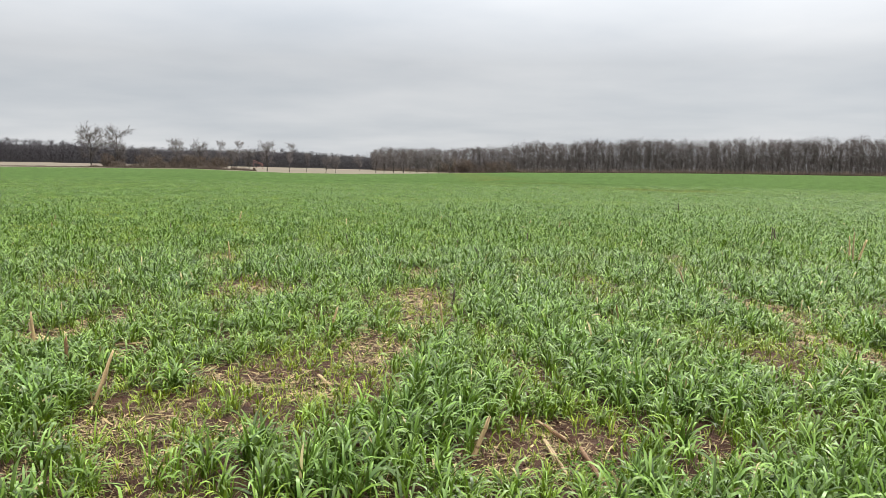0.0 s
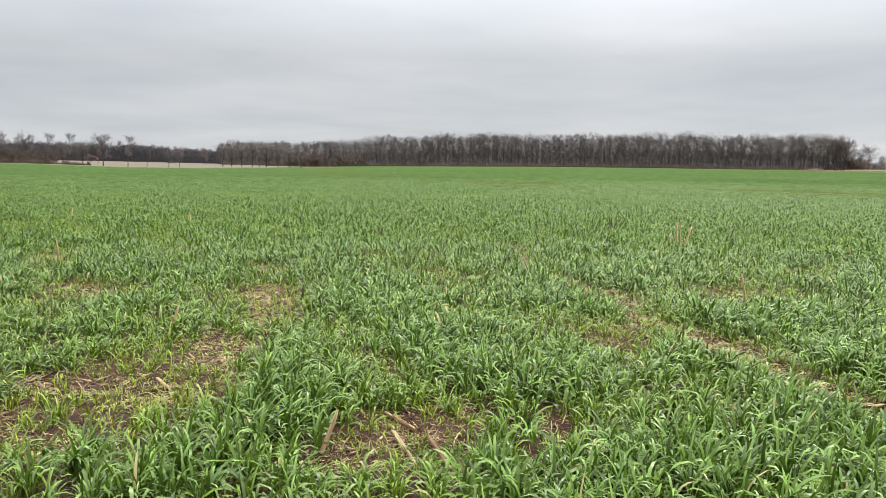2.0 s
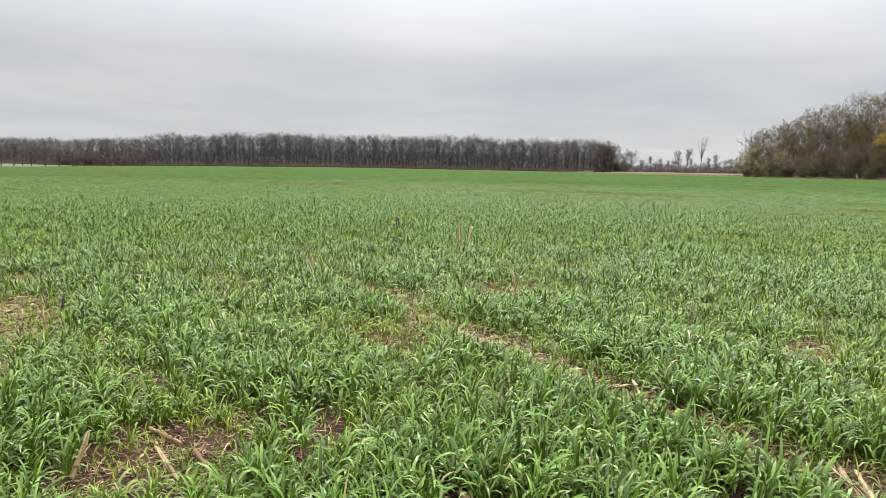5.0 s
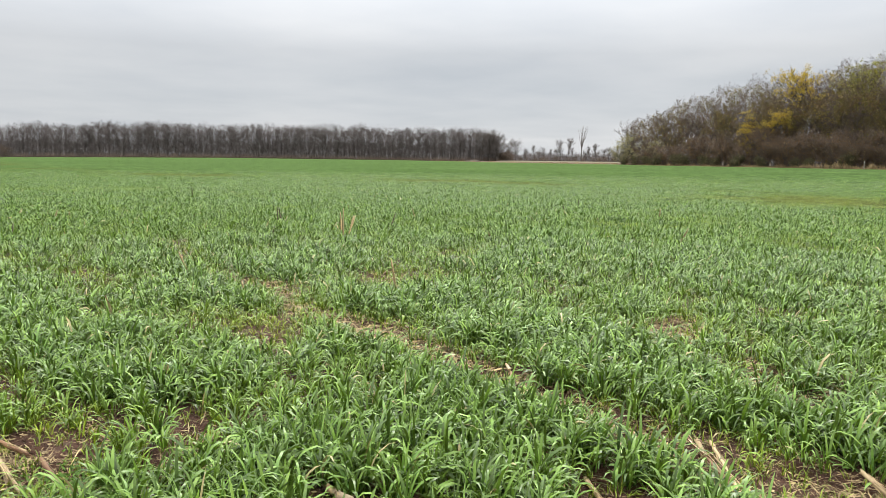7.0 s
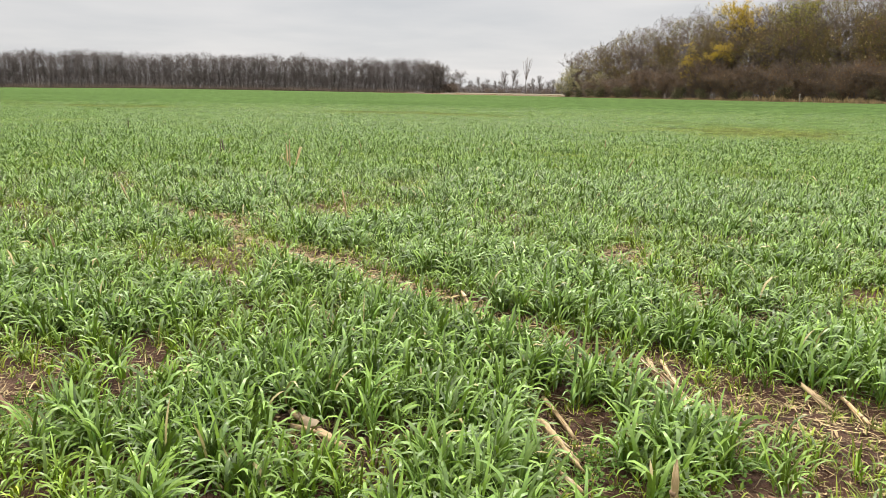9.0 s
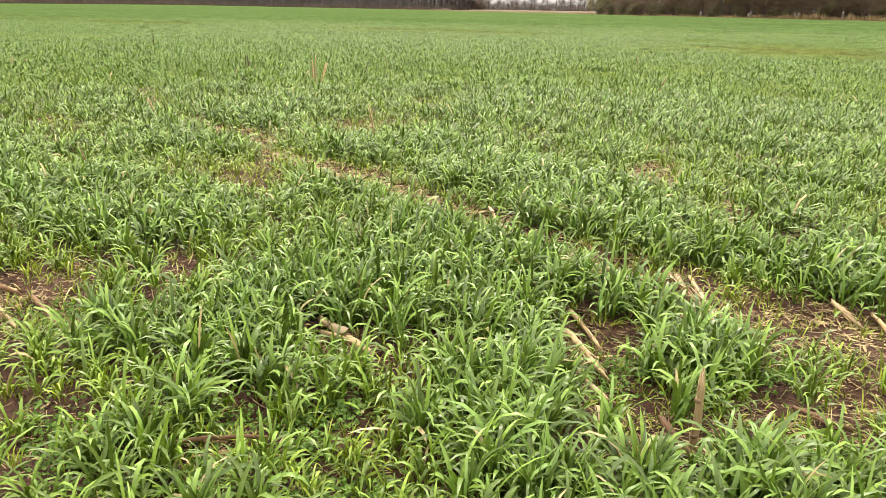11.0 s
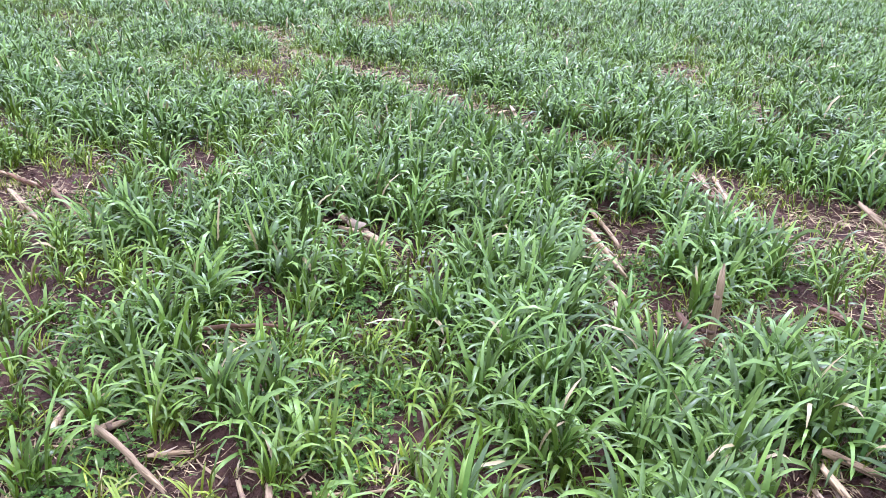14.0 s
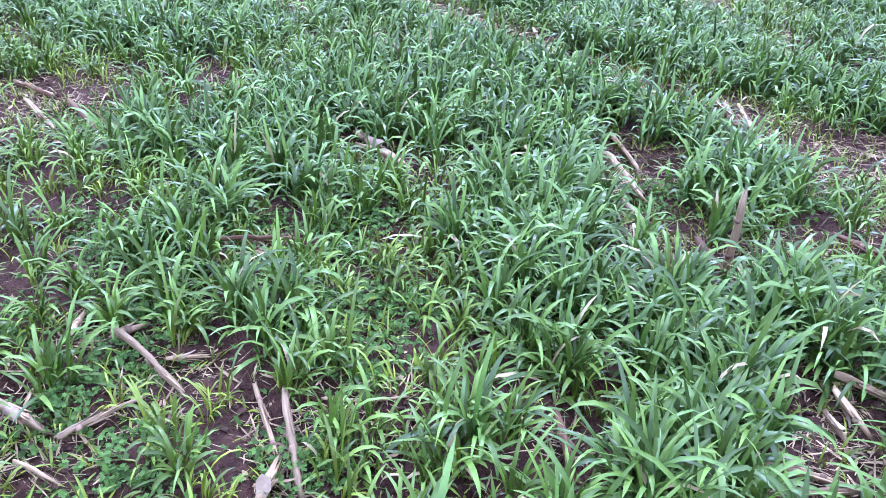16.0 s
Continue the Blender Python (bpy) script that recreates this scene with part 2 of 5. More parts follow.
def value_noise(x, y, seed=0):
    i, j = np.floor(x), np.floor(y)
    u, v = x - i, y - j
    u, v = u * u * (3 - 2 * u), v * v * (3 - 2 * v)
    a, b, c, d = cell(i, j, seed), cell(i + 1, j, seed), cell(i, j + 1, seed), cell(i + 1, j + 1, seed)
    return (a * (1 - u) + b * u) * (1 - v) + (c * (1 - u) + d * u) * v


def fractal(x, y, seed=0, octaves=4):
    total, weight = 0.0, 0.0
    for o in range(octaves):
        total = total + value_noise(x * 2**o, y * 2**o, seed + o) * 0.5**o
        weight += 0.5**o
    return total / weight


def step(a, b, x):
    t = np.clip((x - a) / (b - a), 0, 1)
    return t * t * (3 - 2 * t)


def mesh_of(name, verts, tris, materials, smooth=True, slots=None, floats=None):
    """A mesh from arrays of corners and triangles."""
    verts, tris = np.asarray(verts, np.float32), np.asarray(tris, np.int32)
    me = bpy.data.meshes.new(name)
    me.vertices.add(len(verts))
    me.vertices.foreach_set("co", verts.ravel())
    me.loops.add(tris.size)
    me.loops.foreach_set("vertex_index", tris.ravel())
    me.polygons.add(len(tris))
    me.polygons.foreach_set("loop_start", np.arange(0, tris.size, 3, dtype=np.int32))
    for m in materials:
        me.materials.append(m)
    if slots is not None:
        me.polygons.foreach_set("material_index", np.asarray(slots, np.int32))
    me.polygons.foreach_set("use_smooth", np.full(len(tris), smooth))
    for key, values in (floats or {}).items():
        me.attributes.new(key, "FLOAT", "POINT").data.foreach_set("value", np.asarray(values, np.float32))
    me.update()
    return me


def part(name, me, parent, label=""):
    ob = new(name, me)
    ob.parent = parent
    return tagged(ob, label) if label else ob


class Pile:
    """Gathers pieces of geometry for one mesh."""

    def __init__(self):
        self.v, self.t, self.count = [], [], 0

    def put(self, v, t):
        self.v.append(np.asarray(v, float))
        self.t.append(np.asarray(t, int) + self.count)
        self.count += len(v)

    def mesh(self, name, material, smooth=True):
        return mesh_of(name, np.concatenate(self.v), np.concatenate(self.t), [material], smooth)


def tube(points, radii, sides):
    """A tapered tube along points, closed at both ends."""
    p, r = np.asarray(points, float), np.asarray(radii, float)
    d = np.gradient(p, axis=0)
    d /= np.linalg.norm(d, axis=1)[:, None] + 1e-9
    ref = np.array([0.0, 0.0, 1.0]) if abs(d[0, 2]) < 0.8 else np.array([1.0, 0.0, 0.0])
    a = np.cross(d, ref)
    a /= np.linalg.norm(a, axis=1)[:, None] + 1e-9
    b = np.cross(d, a)
    ang = np.arange(sides) * 2 * np.pi / sides
    v = p[:, None] + r[:, None, None] * (np.cos(ang)[None, :, None] * a[:, None] + np.sin(ang)[None, :, None] * b[:, None])
    k, m = len(p), np.arange(sides)
    t = []
    for i in range(k - 1):
        q, w = i * sides + m, i * sides + (m + 1) % sides
        t += [np.stack([q, w, w + sides], 1), np.stack([q, w + sides, q + sides], 1)]
    v = np.concatenate([v.reshape(-1, 3), p[:1], p[-1:]])
    t += [np.stack([(m + 1) % sides, m, np.full(sides, k * sides)], 1)]
    last = (k - 1) * sides
    t += [np.stack([last + m, last + (m + 1) % sides, np.full(sides, k * sides + 1)], 1)]
    return v, np.concatenate(t)


# ---------------------------------------------------------------- lie of the land
EYE_Z = 1.5
# azimuth in degrees (0 along the drill rows, clockwise): edge of the crop, and how far below the eye's level it lies
EDGE_AZ = [-40, -27, -18, -11, -7, -3, 1, 5, 18, 30, 35, 38, 46, 48, 56, 65, 80, 100]
EDGE_R = [265, 265, 265, 265, 270, 300, 390, 435, 436, 436, 418, 340, 300, 228, 190, 166, 150, 145]
EDGE_EL = [-0.30, -0.30, -0.30, -0.49, -0.52, -0.45, -0.36, -0.26, -0.14, -0.15, -0.18, -0.22, -0.24, -0.28, -0.30, -0.33, -0.33, -0.33]
BEYOND_AZ = [-40, -27, -18, -9, -4, 2, 8, 38, 46, 60, 100]
BEYOND_EL = [0.02, 0.02, -0.06, -0.14, -0.22, -0.28, -0.18, -0.08, -0.08, -0.1, -0.1]


def edge_r(az):
    return np.interp(az, EDGE_AZ, EDGE_R)


def beyond_r(az):
    return edge_r(az) * np.interp(az, [-10, 0, 10], [2.3, 1.6, 1.35])


def land(x, y):
    """Height of the ground."""
    az, r = np.degrees(np.arctan2(x, y)), np.hypot(x, y)
    er, br = edge_r(az), beyond_r(az)
    ez = EYE_Z + er * np.tan(np.radians(np.interp(az, EDGE_AZ, EDGE_EL)))
    bz = EYE_Z + br * np.tan(np.radians(np.interp(az, BEYOND_AZ, BEYOND_EL)))
    side = step(130, 100, np.abs(az - 20))
    return side * (ez * step(30, er, r) + (bz - ez) * np.clip((r - er) / (br - er), 0, 1))


def place(az, r):
    return math.sin(radians(az)) * r, math.cos(radians(az)) * r


# bare and thin places: x, y, radius
BARE_NEAR = [(0.66, 2.90, 0.16), (0.50, 2.70, 0.14), (0.45, 2.12, 0.13), (1.15, 2.50, 0.12), (1.50, 2.14, 0.15), (1.22, 2.07, 0.11), (1.13, 1.78, 0.13),
             (1.09, 1.60, 0.11), (0.97, 1.37, 0.14), (0.25, 2.00, 0.13), (0.25, 1.70, 0.13), (0.34, 1.52, 0.12), (0.49, 1.75, 0.09), (1.04, 1.02, 0.12), (0.87, 1.21, 0.08),
             (0.70, 1.25, 0.07), (1.35, 1.00, 0.06)]
BARE_RIGHT = [(2.84, 2.13, 0.18), (2.29, 1.37, 0.12), (2.42, 1.62, 0.13), (2.77, 1.42, 0.16), (2.48, 1.40, 0.14), (3.26, 1.29, 0.22), (3.76, 1.73, 0.26), (3.85, 2.02, 0.16), (3.60, 2.20, 0.16),
              (1.97, 0.80, 0.12), (1.84, 0.66, 0.10), (2.20, 0.78, 0.11), (2.81, 2.60, 0.12), (3.35, 1.75, 0.16), (4.05, 1.45, 0.22)]
BARE_STRIP = [(6.28, 4.85, 0.34), (5.80, 4.38, 0.26), (5.42, 3.35, 0.30), (5.18, 2.75, 0.26), (5.50, 2.50, 0.2), (0.62, 4.55, 0.18), (0.83, 4.07, 0.20), (1.19, 3.85, 0.18),
              (0.31, 4.14, 0.16), (1.55, 4.26, 0.14), (1.13, 4.73, 0.10), (0.70, 4.40, 0.18), (0.25, 5.60, 0.16), (11.0, 13.9, 0.9), (3.0, 19.3, 0.9)]
BARE_LEFT = [(-0.34, 11.6, 0.5), (-0.28, 9.3, 0.3), (-0.30, 7.9, 0.26), (-0.32, 6.6, 0.24), (-0.73, 7.0, 0.24), (-0.60, 6.3, 0.22), (-0.83, 5.3, 0.22), (-1.21, 5.6, 0.24),
             (-1.28, 4.5, 0.22), (-1.70, 4.76, 0.26), (-1.64, 4.06, 0.30), (-2.04, 4.55, 0.24), (-2.10, 3.66, 0.22), (-1.50, 3.54, 0.28), (-2.67, 6.43, 0.26), (-1.66, 5.7, 0.2),
             (-3.77, 12.8, 0.5), (-3.6, 6.8, 0.4), (-3.3, 7.6, 0.4), (-9.8, 18.6, 0.9), (-2.3, 9.8, 0.35)]
# places where the plants stand thick and tall: x, y, radius
LUSH = [(3.19, 2.36, 0.20), (4.20, 2.45, 0.25), (4.35, 2.10, 0.2), (3.02, 1.58, 0.12), (3.98, 4.0, 0.3), (4.61, 3.96, 0.35), (4.65, 3.3, 0.3), (3.05, 5.3, 0.4),
        (4.25, 4.95, 0.35), (0.90, 1.93, 0.15), (1.84, 3.42, 0.35), (0.96, 3.40, 0.25), (1.02, 2.62, 0.14), (1.40, 2.62, 0.18), (2.00, 2.05, 0.2), (1.70, 1.92, 0.2), (1.68, 1.50, 0.22),
        (2.15, 1.12, 0.2), (1.75, 1.15, 0.25), (1.40, 1.39, 0.16)]
LUSH_MORE = [(1.94, 5.4, 0.4), (0.80, 2.42, 0.1), (1.58, 1.23, 0.2), (1.95, 1.0, 0.14), (2.30, 1.02, 0.13), (1.18, 1.17, 0.11), (1.33, 0.84, 0.18), (1.57, 0.80, 0.2), (0.78, 1.42, 0.10),
             (0.80, 1.80, 0.12), (0.37, 1.86, 0.08), (1.00, 1.95, 0.10), (0.58, 1.45, 0.09), (-1.84, 5.25, 0.2), (-0.22, 4.4, 0.35), (-0.43, 3.65, 0.35), (-1.0, 4.0, 0.3), (-2.6, 4.8, 0.35),
             (0.98, 6.1, 0.5), (1.75, 4.95, 0.4), (0.92, 8.0, 0.6), (0.1, 5.2, 0.3)]


# lying stalks: both ends on the ground, radius
LYING_RIGHT = [(2.85, 1.33, 2.93, 1.18, 0.014), (2.37, 1.56, 2.30, 1.40, 0.015), (2.92, 2.56, 2.71, 2.18, 0.015), (2.66, 2.33, 2.52, 1.96, 0.015), (2.36, 1.91, 2.38, 1.82, 0.012),
               (3.75, 2.57, 3.35, 1.96, 0.014), (3.77, 2.50, 3.39, 2.05, 0.010), (4.02, 1.83, 3.95, 1.65, 0.013), (2.10, 2.59, 2.23, 2.41, 0.013), (4.12, 1.67, 3.90, 1.45, 0.010),
               (3.79, 4.27, 3.64, 3.99, 0.012), (3.61, 3.92, 3.64, 3.80, 0.012), (3.70, 2.62, 3.42, 2.12, 0.008)]
LYING_MID = [(1.80, 3.05, 1.83, 2.68, 0.017), (1.74, 2.95, 1.83, 2.72, 0.010), (0.91, 2.35, 1.18, 2.27, 0.009), (0.94, 2.29, 1.09, 2.27, 0.007), (0.62, 4.44, 0.73, 4.34, 0.012), (0.77, 4.11, 0.82, 3.72, 0.012),
             (0.59, 4.28, 0.64, 3.80, 0.010), (0.40, 2.06, 0.45, 2.18, 0.010), (0.50, 2.01, 0.56, 2.01, 0.012), (2.68, 4.38, 2.74, 4.21, 0.012), (3.14, 9.06, 3.33, 8.76, 0.014), (0.59, 4.63, 0.72, 4.38, 0.013),
             (-0.81, 7.26, -0.73, 7.53, 0.014), (-0.31, 6.27, -0.29, 6.55, 0.013)]
LYING_FOOT = [(0.50, 1.98, 0.59, 1.69, 0.012), (0.60, 1.86, 0.70, 1.82, 0.007), (0.29, 1.62, 0.50, 1.72, 0.009), (0.19, 1.82, 0.26, 1.74, 0.014), (0.20, 1.61, 0.26, 1.53, 0.007),
              (0.76, 1.62, 0.71, 1.36, 0.011), (0.80, 1.52, 0.71, 1.22, 0.010), (0.63, 1.25, 0.68, 1.30, 0.013), (0.89, 1.48, 1.07, 1.38, 0.005), (1.33, 1.09, 1.26, 0.95, 0.011),
              (1.62, 0.79, 1.79, 0.61, 0.012), (1.63, 0.69, 1.81, 0.58, 0.010), (2.10, 0.85, 2.14, 0.72, 0.011), (2.03, 0.80, 2.01, 0.69, 0.010), (1.98, 0.78, 1.94, 0.70, 0.008)]


def blots(x, y, spots, reach=0.0):
    total = np.zeros_like(x)
    for cx, cy, r in spots:
        # reach stretches the patch towards the camera, so that open soil shows past the plants
        far = math.hypot(cx, cy)
        ux, uy, more = cx / far, cy / far, reach * min(0.05 * far, 0.4)
        along, over = (x - cx) * ux + (y - cy) * uy + more, (x - cx) * uy - (y - cy) * ux
        total = np.maximum(total, np.exp(-((along / (0.9 * (r + more))) ** 2 + (over / (0.9 * r)) ** 2) ** 1.5))
    return total


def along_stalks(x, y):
    """Gaps in the crop by the lying stalks, moved towards the camera to show them."""
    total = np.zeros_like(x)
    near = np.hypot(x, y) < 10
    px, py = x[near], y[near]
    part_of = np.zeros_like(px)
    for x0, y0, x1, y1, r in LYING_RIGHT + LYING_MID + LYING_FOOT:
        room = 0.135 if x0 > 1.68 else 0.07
        # the gap is shifted towards the camera, so that the stalk stays in view
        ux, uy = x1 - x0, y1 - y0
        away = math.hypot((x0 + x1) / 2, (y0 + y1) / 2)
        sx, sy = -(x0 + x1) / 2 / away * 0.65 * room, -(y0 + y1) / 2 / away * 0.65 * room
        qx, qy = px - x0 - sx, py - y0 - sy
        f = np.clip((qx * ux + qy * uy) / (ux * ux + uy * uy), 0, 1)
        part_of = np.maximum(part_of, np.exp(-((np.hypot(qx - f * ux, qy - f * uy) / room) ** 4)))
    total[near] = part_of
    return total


def poor_belt(x, y):
    """An old wheel way farther out, where the crop stands thin and yellowish."""
    centre = np.interp(y, [0, 14, 41, 54, 75], [31, 31, 33.5, 24, 8])
    return np.exp(-(((x - centre) / 5.0) ** 2)) * np.clip(3.2 * fractal(x * 0.22, y * 0.16, 19, 3) - 1.15, 0, 0.9)


def bareness(x, y):
    """0 where the crop is closed, 1 where the soil lies open."""
    ragged = fractal(x * 3.1, y * 2.2, 11) - 0.5
    xx, yy = x + 0.25 * (fractal(x * 2.3, y * 2.3, 12, 3) - 0.5), y + 0.3 * (fractal(x * 2.3, y * 2.3, 13, 3) - 0.5)
    bare = np.maximum.reduce([blots(xx, yy, BARE_RIGHT, 0.55), blots(xx, yy, BARE_STRIP, 0.8), blots(xx, yy, [(a, b, 0.62 * c) for a, b, c in BARE_NEAR], 0.6), blots(xx, yy, BARE_LEFT, 0.45)])
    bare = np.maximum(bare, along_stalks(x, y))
    # the open wheel track and two fainter ones beside it
    wander = 0.12 * (fractal(y * 0.35, y * 0 + 3.7, 21, 2) - 0.5)
    for cx, half, strength in ((3.54, 0.33, 0.95), (-0.32, 0.16, 0.65), (5.42, 0.18, 0.6), (-4.2, 0.2, 0.35), (9.5, 0.25, 0.4)):
        track = np.exp(-(((x - cx - wander) / half) ** 2))
        gaps = 0.3 + 0.65 * strength + 1.5 * (fractal(x * 0.8, y * 0.75, 31 + int(half * 100), 2) - 0.45)
        bare = np.maximum(bare, strength * track * np.clip(gaps, 0, 1) * step(30, 8, np.hypot(x, y)))
    thin = step(0.64, 0.80, fractal(x * 1.3, y * 0.7, 17, 3)) * 0.2 * step(14, 7, np.hypot(x, y))
    thin = np.maximum(thin, 0.8 * poor_belt(x, y))
    return np.clip(np.maximum(bare, thin) + 0.35 * ragged * (bare + thin > 0.15), 0, 1)


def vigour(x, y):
    """How tall and dark the plants stand, 0 to 1; darker with distance as painted shade."""
    # the rise from 4 to 12 m shades the leaf colour with distance
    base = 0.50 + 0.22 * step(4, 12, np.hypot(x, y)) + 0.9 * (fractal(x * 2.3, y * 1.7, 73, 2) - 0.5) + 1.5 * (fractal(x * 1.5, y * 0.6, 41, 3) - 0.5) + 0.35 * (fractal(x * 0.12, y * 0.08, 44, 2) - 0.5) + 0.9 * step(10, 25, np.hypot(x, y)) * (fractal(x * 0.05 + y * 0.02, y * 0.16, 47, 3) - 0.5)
    rich = np.maximum(blots(x, y, LUSH), blots(x, y, LUSH_MORE))
    beside = np.exp(-(((np.abs(x - 3.62) - 0.48) / 0.2) ** 2)) * step(30, 8, np.hypot(x, y))
    rich = np.maximum(rich, 0.5 * beside)
    poor = blots(x, y, [(-1.2, 5.2, 1.3), (-0.4, 9.0, 1.0), (-2.6, 6.8, 1.2), (0.8, 4.2, 0.5), (5.9, 4.3, 0.9), (3.05, 1.5, 0.25), (3.6, 1.7, 0.4)])
    belt = poor_belt(x, y)
    return np.clip(base - 0.9 * belt + 0.6 * rich - 0.26 * poor * (1 - rich) - 0.25 * bareness(x, y), 0.02, 1)


# ---------------------------------------------------------------- ground
def build_ground():
    az = np.concatenate([np.arange(-44, 84, 0.5), np.arange(84, 316, 8.0)])
    near = np.concatenate([np.arange(0.25, 5.0, 0.03), np.arange(5.0, 9.0, 0.07)])
    far = 9.0 * 1.035 ** np.arange(0, 182)
    rad = np.concatenate([near, far])
    a, r = np.meshgrid(np.radians(az), rad)
    x, y = np.sin(a) * r, np.cos(a) * r
    z = land(x, y)
    open_soil = bareness(x, y)
    close = step(16, 6, r)
    lumps = fractal(x * 7, y * 7, 51, 4) - 0.5
    crumbs = fractal(x * 24, y * 24, 57, 2) - 0.5
    z = z + step(7, 4, r) * 0.045 * crumbs * (0.4 + 0.6 * open_soil) + close * (0.07 * lumps * (0.4 + 0.6 * open_soil) - 0.025 * step(0.4, 1.0, open_soil)) + 0.06 * (fractal(x * 0.5, y * 0.25, 55, 2) - 0.5) * step(3, 8, r)
    rows, cols = a.shape
    centre = np.array([[0, 0, 0]])
    v = np.concatenate([np.stack([x, y, z], -1).reshape(-1, 3), centre])
    i, j = np.meshgrid(np.arange(rows - 1), np.arange(cols), indexing="ij")
    p, q = i * cols + j, i * cols + (j + 1) % cols
    tris = np.concatenate([np.stack([p, p + cols, q + cols], -1).reshape(-1, 3), np.stack([p, q + cols, q], -1).reshape(-1, 3)])
    fan = np.stack([np.full(cols, rows * cols), np.arange(cols), (np.arange(cols) + 1) % cols], 1)
    tris = np.concatenate([tris, fan])
    # surfaces: the crop's field, the harvested field behind, rough grass at the margin
    mid = v[tris].mean(1)
    ma, mr = np.degrees(np.arctan2(mid[:, 0], mid[:, 1])), np.hypot(mid[:, 0], mid[:, 1])
    ma = np.where(ma < -100, ma + 360, ma)
    past = mr > edge_r(ma) * (1 + 0.012 * (fractal(ma * 0.9, mr * 0, 61, 3) - 0.5))
    slot = np.where(past, np.where(ma < 2, 1, 2), 0)
    r_all = np.append(r.ravel(), 0.0)
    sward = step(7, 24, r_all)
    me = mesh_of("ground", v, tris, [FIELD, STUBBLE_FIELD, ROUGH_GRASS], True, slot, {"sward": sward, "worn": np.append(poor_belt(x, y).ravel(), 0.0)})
    tagged(new("ground", me), "open farm field of moist reddish-brown loam sown with wheat", "ground", kind="structure")


build_ground()


def soil_z(x, y):
    x, y = np.asarray(x, float), np.asarray(y, float)
    return land(x, y) + step(16, 6, np.hypot(x, y)) * (0.07 * (fractal(x * 7, y * 7, 51, 4) - 0.5) * (0.4 + 0.6 * bareness(x, y)) - 0.025 * step(0.4, 1.0, bareness(x, y))) \
        + 0.06 * (fractal(x * 0.5, y * 0.25, 55, 2) - 0.5) * step(3, 8, np.hypot(x, y))


# ---------------------------------------------------------------- wheat
def blades(bx, by, bz, turn, length, width, tilt, bend, twist, segments, fold, floor=None):
    """Leaves as arching ribbons: arrays of corners and triangles."""
    count = len(bx)
    s = np.linspace(0, 1, segments + 1)
    mid = (s[1:] + s[:-1]) / 2
    angle = tilt[:, None] + bend[:, None] * mid[None] ** 1.75
    dl = length[:, None] / segments
    h = np.concatenate([np.zeros((count, 1)), np.cumsum(np.sin(angle) * dl, 1)], 1)
    z = np.concatenate([np.zeros((count, 1)), np.cumsum(np.cos(angle) * dl, 1)], 1)
    out = np.stack([np.sin(turn), np.cos(turn)], -1)
    side0 = np.stack([np.cos(turn), -np.sin(turn)], -1)
    spine = np.stack([bx[:, None] + out[:, None, 0] * h, by[:, None] + out[:, None, 1] * h, np.maximum(bz[:, None] + z, (bz if floor is None else floor)[:, None] + 0.004)], -1)
    profile = np.interp(s, [0, 0.15, 0.4, 0.72, 0.9, 1.0], [0.5, 0.8, 1.0, 0.92, 0.58, 0.03])
    lean = np.concatenate([angle[:, :1], (angle[:, 1:] + angle[:, :-1]) / 2, angle[:, -1:]], 1)
    roll = twist[:, None] * s[None]
    # across the leaf: sideways, rolling about its length
    normal = np.stack([-np.cos(lean) * out[:, None, 0], -np.cos(lean) * out[:, None, 1], np.sin(lean)], -1)
    side = np.concatenate([np.broadcast_to(side0[:, None], (count, segments + 1, 2)), np.zeros((count, segments + 1, 1))], -1)
    across = np.cos(roll)[..., None] * side + np.sin(roll)[..., None] * normal
    half = 0.5 * width[:, None, None] * profile[None, :, None] * across
    left, right = spine - half, spine + half
    if fold:
        up_n = np.cos(roll)[..., None] * normal - np.sin(roll)[..., None] * side
        ridge = spine - up_n * (0.16 * width[:, None, None] * profile[None, :, None])
        grid = np.stack([left, ridge, right], 2)
        wide = 3
    else:
        grid = np.stack([left, right], 2)
        wide = 2
    grid = grid[:, :-1]
    tip = spine[:, -1:]
    v = np.concatenate([grid.reshape(count, -1, 3), tip], 1)
    per = v.shape[1]
    t = []
    for i in range(segments - 1):
        for k in range(wide - 1):
            a, b, c, d = i * wide + k, i * wide + k + 1, (i + 1) * wide + k + 1, (i + 1) * wide + k
            t += [(a, b, c), (a, c, d)]
    last = (segments - 1) * wide
    t += [(last + k, last + k + 1, per - 1) for k in range(wide - 1)]
    t = np.array(t)[None] + (np.arange(count) * per)[:, None, None]
    run = np.tile(np.append(np.repeat(s[:-1], wide), 1.0), count)
    return v.reshape(-1, 3), t.reshape(-1, 3), per, run


def scatter(rng, r0, r1, per_m2, a0=radians(-37), a1=radians(77)):
    """Even random places between two distances and two bearings."""
    count = int((a1 - a0) / 2 * (r1**2 - r0**2) * per_m2)
    r = np.sqrt(rng.uniform(r0**2, r1**2, count))
    a = rng.uniform(a0, a1, count)
    return np.sin(a) * r, np.cos(a) * r


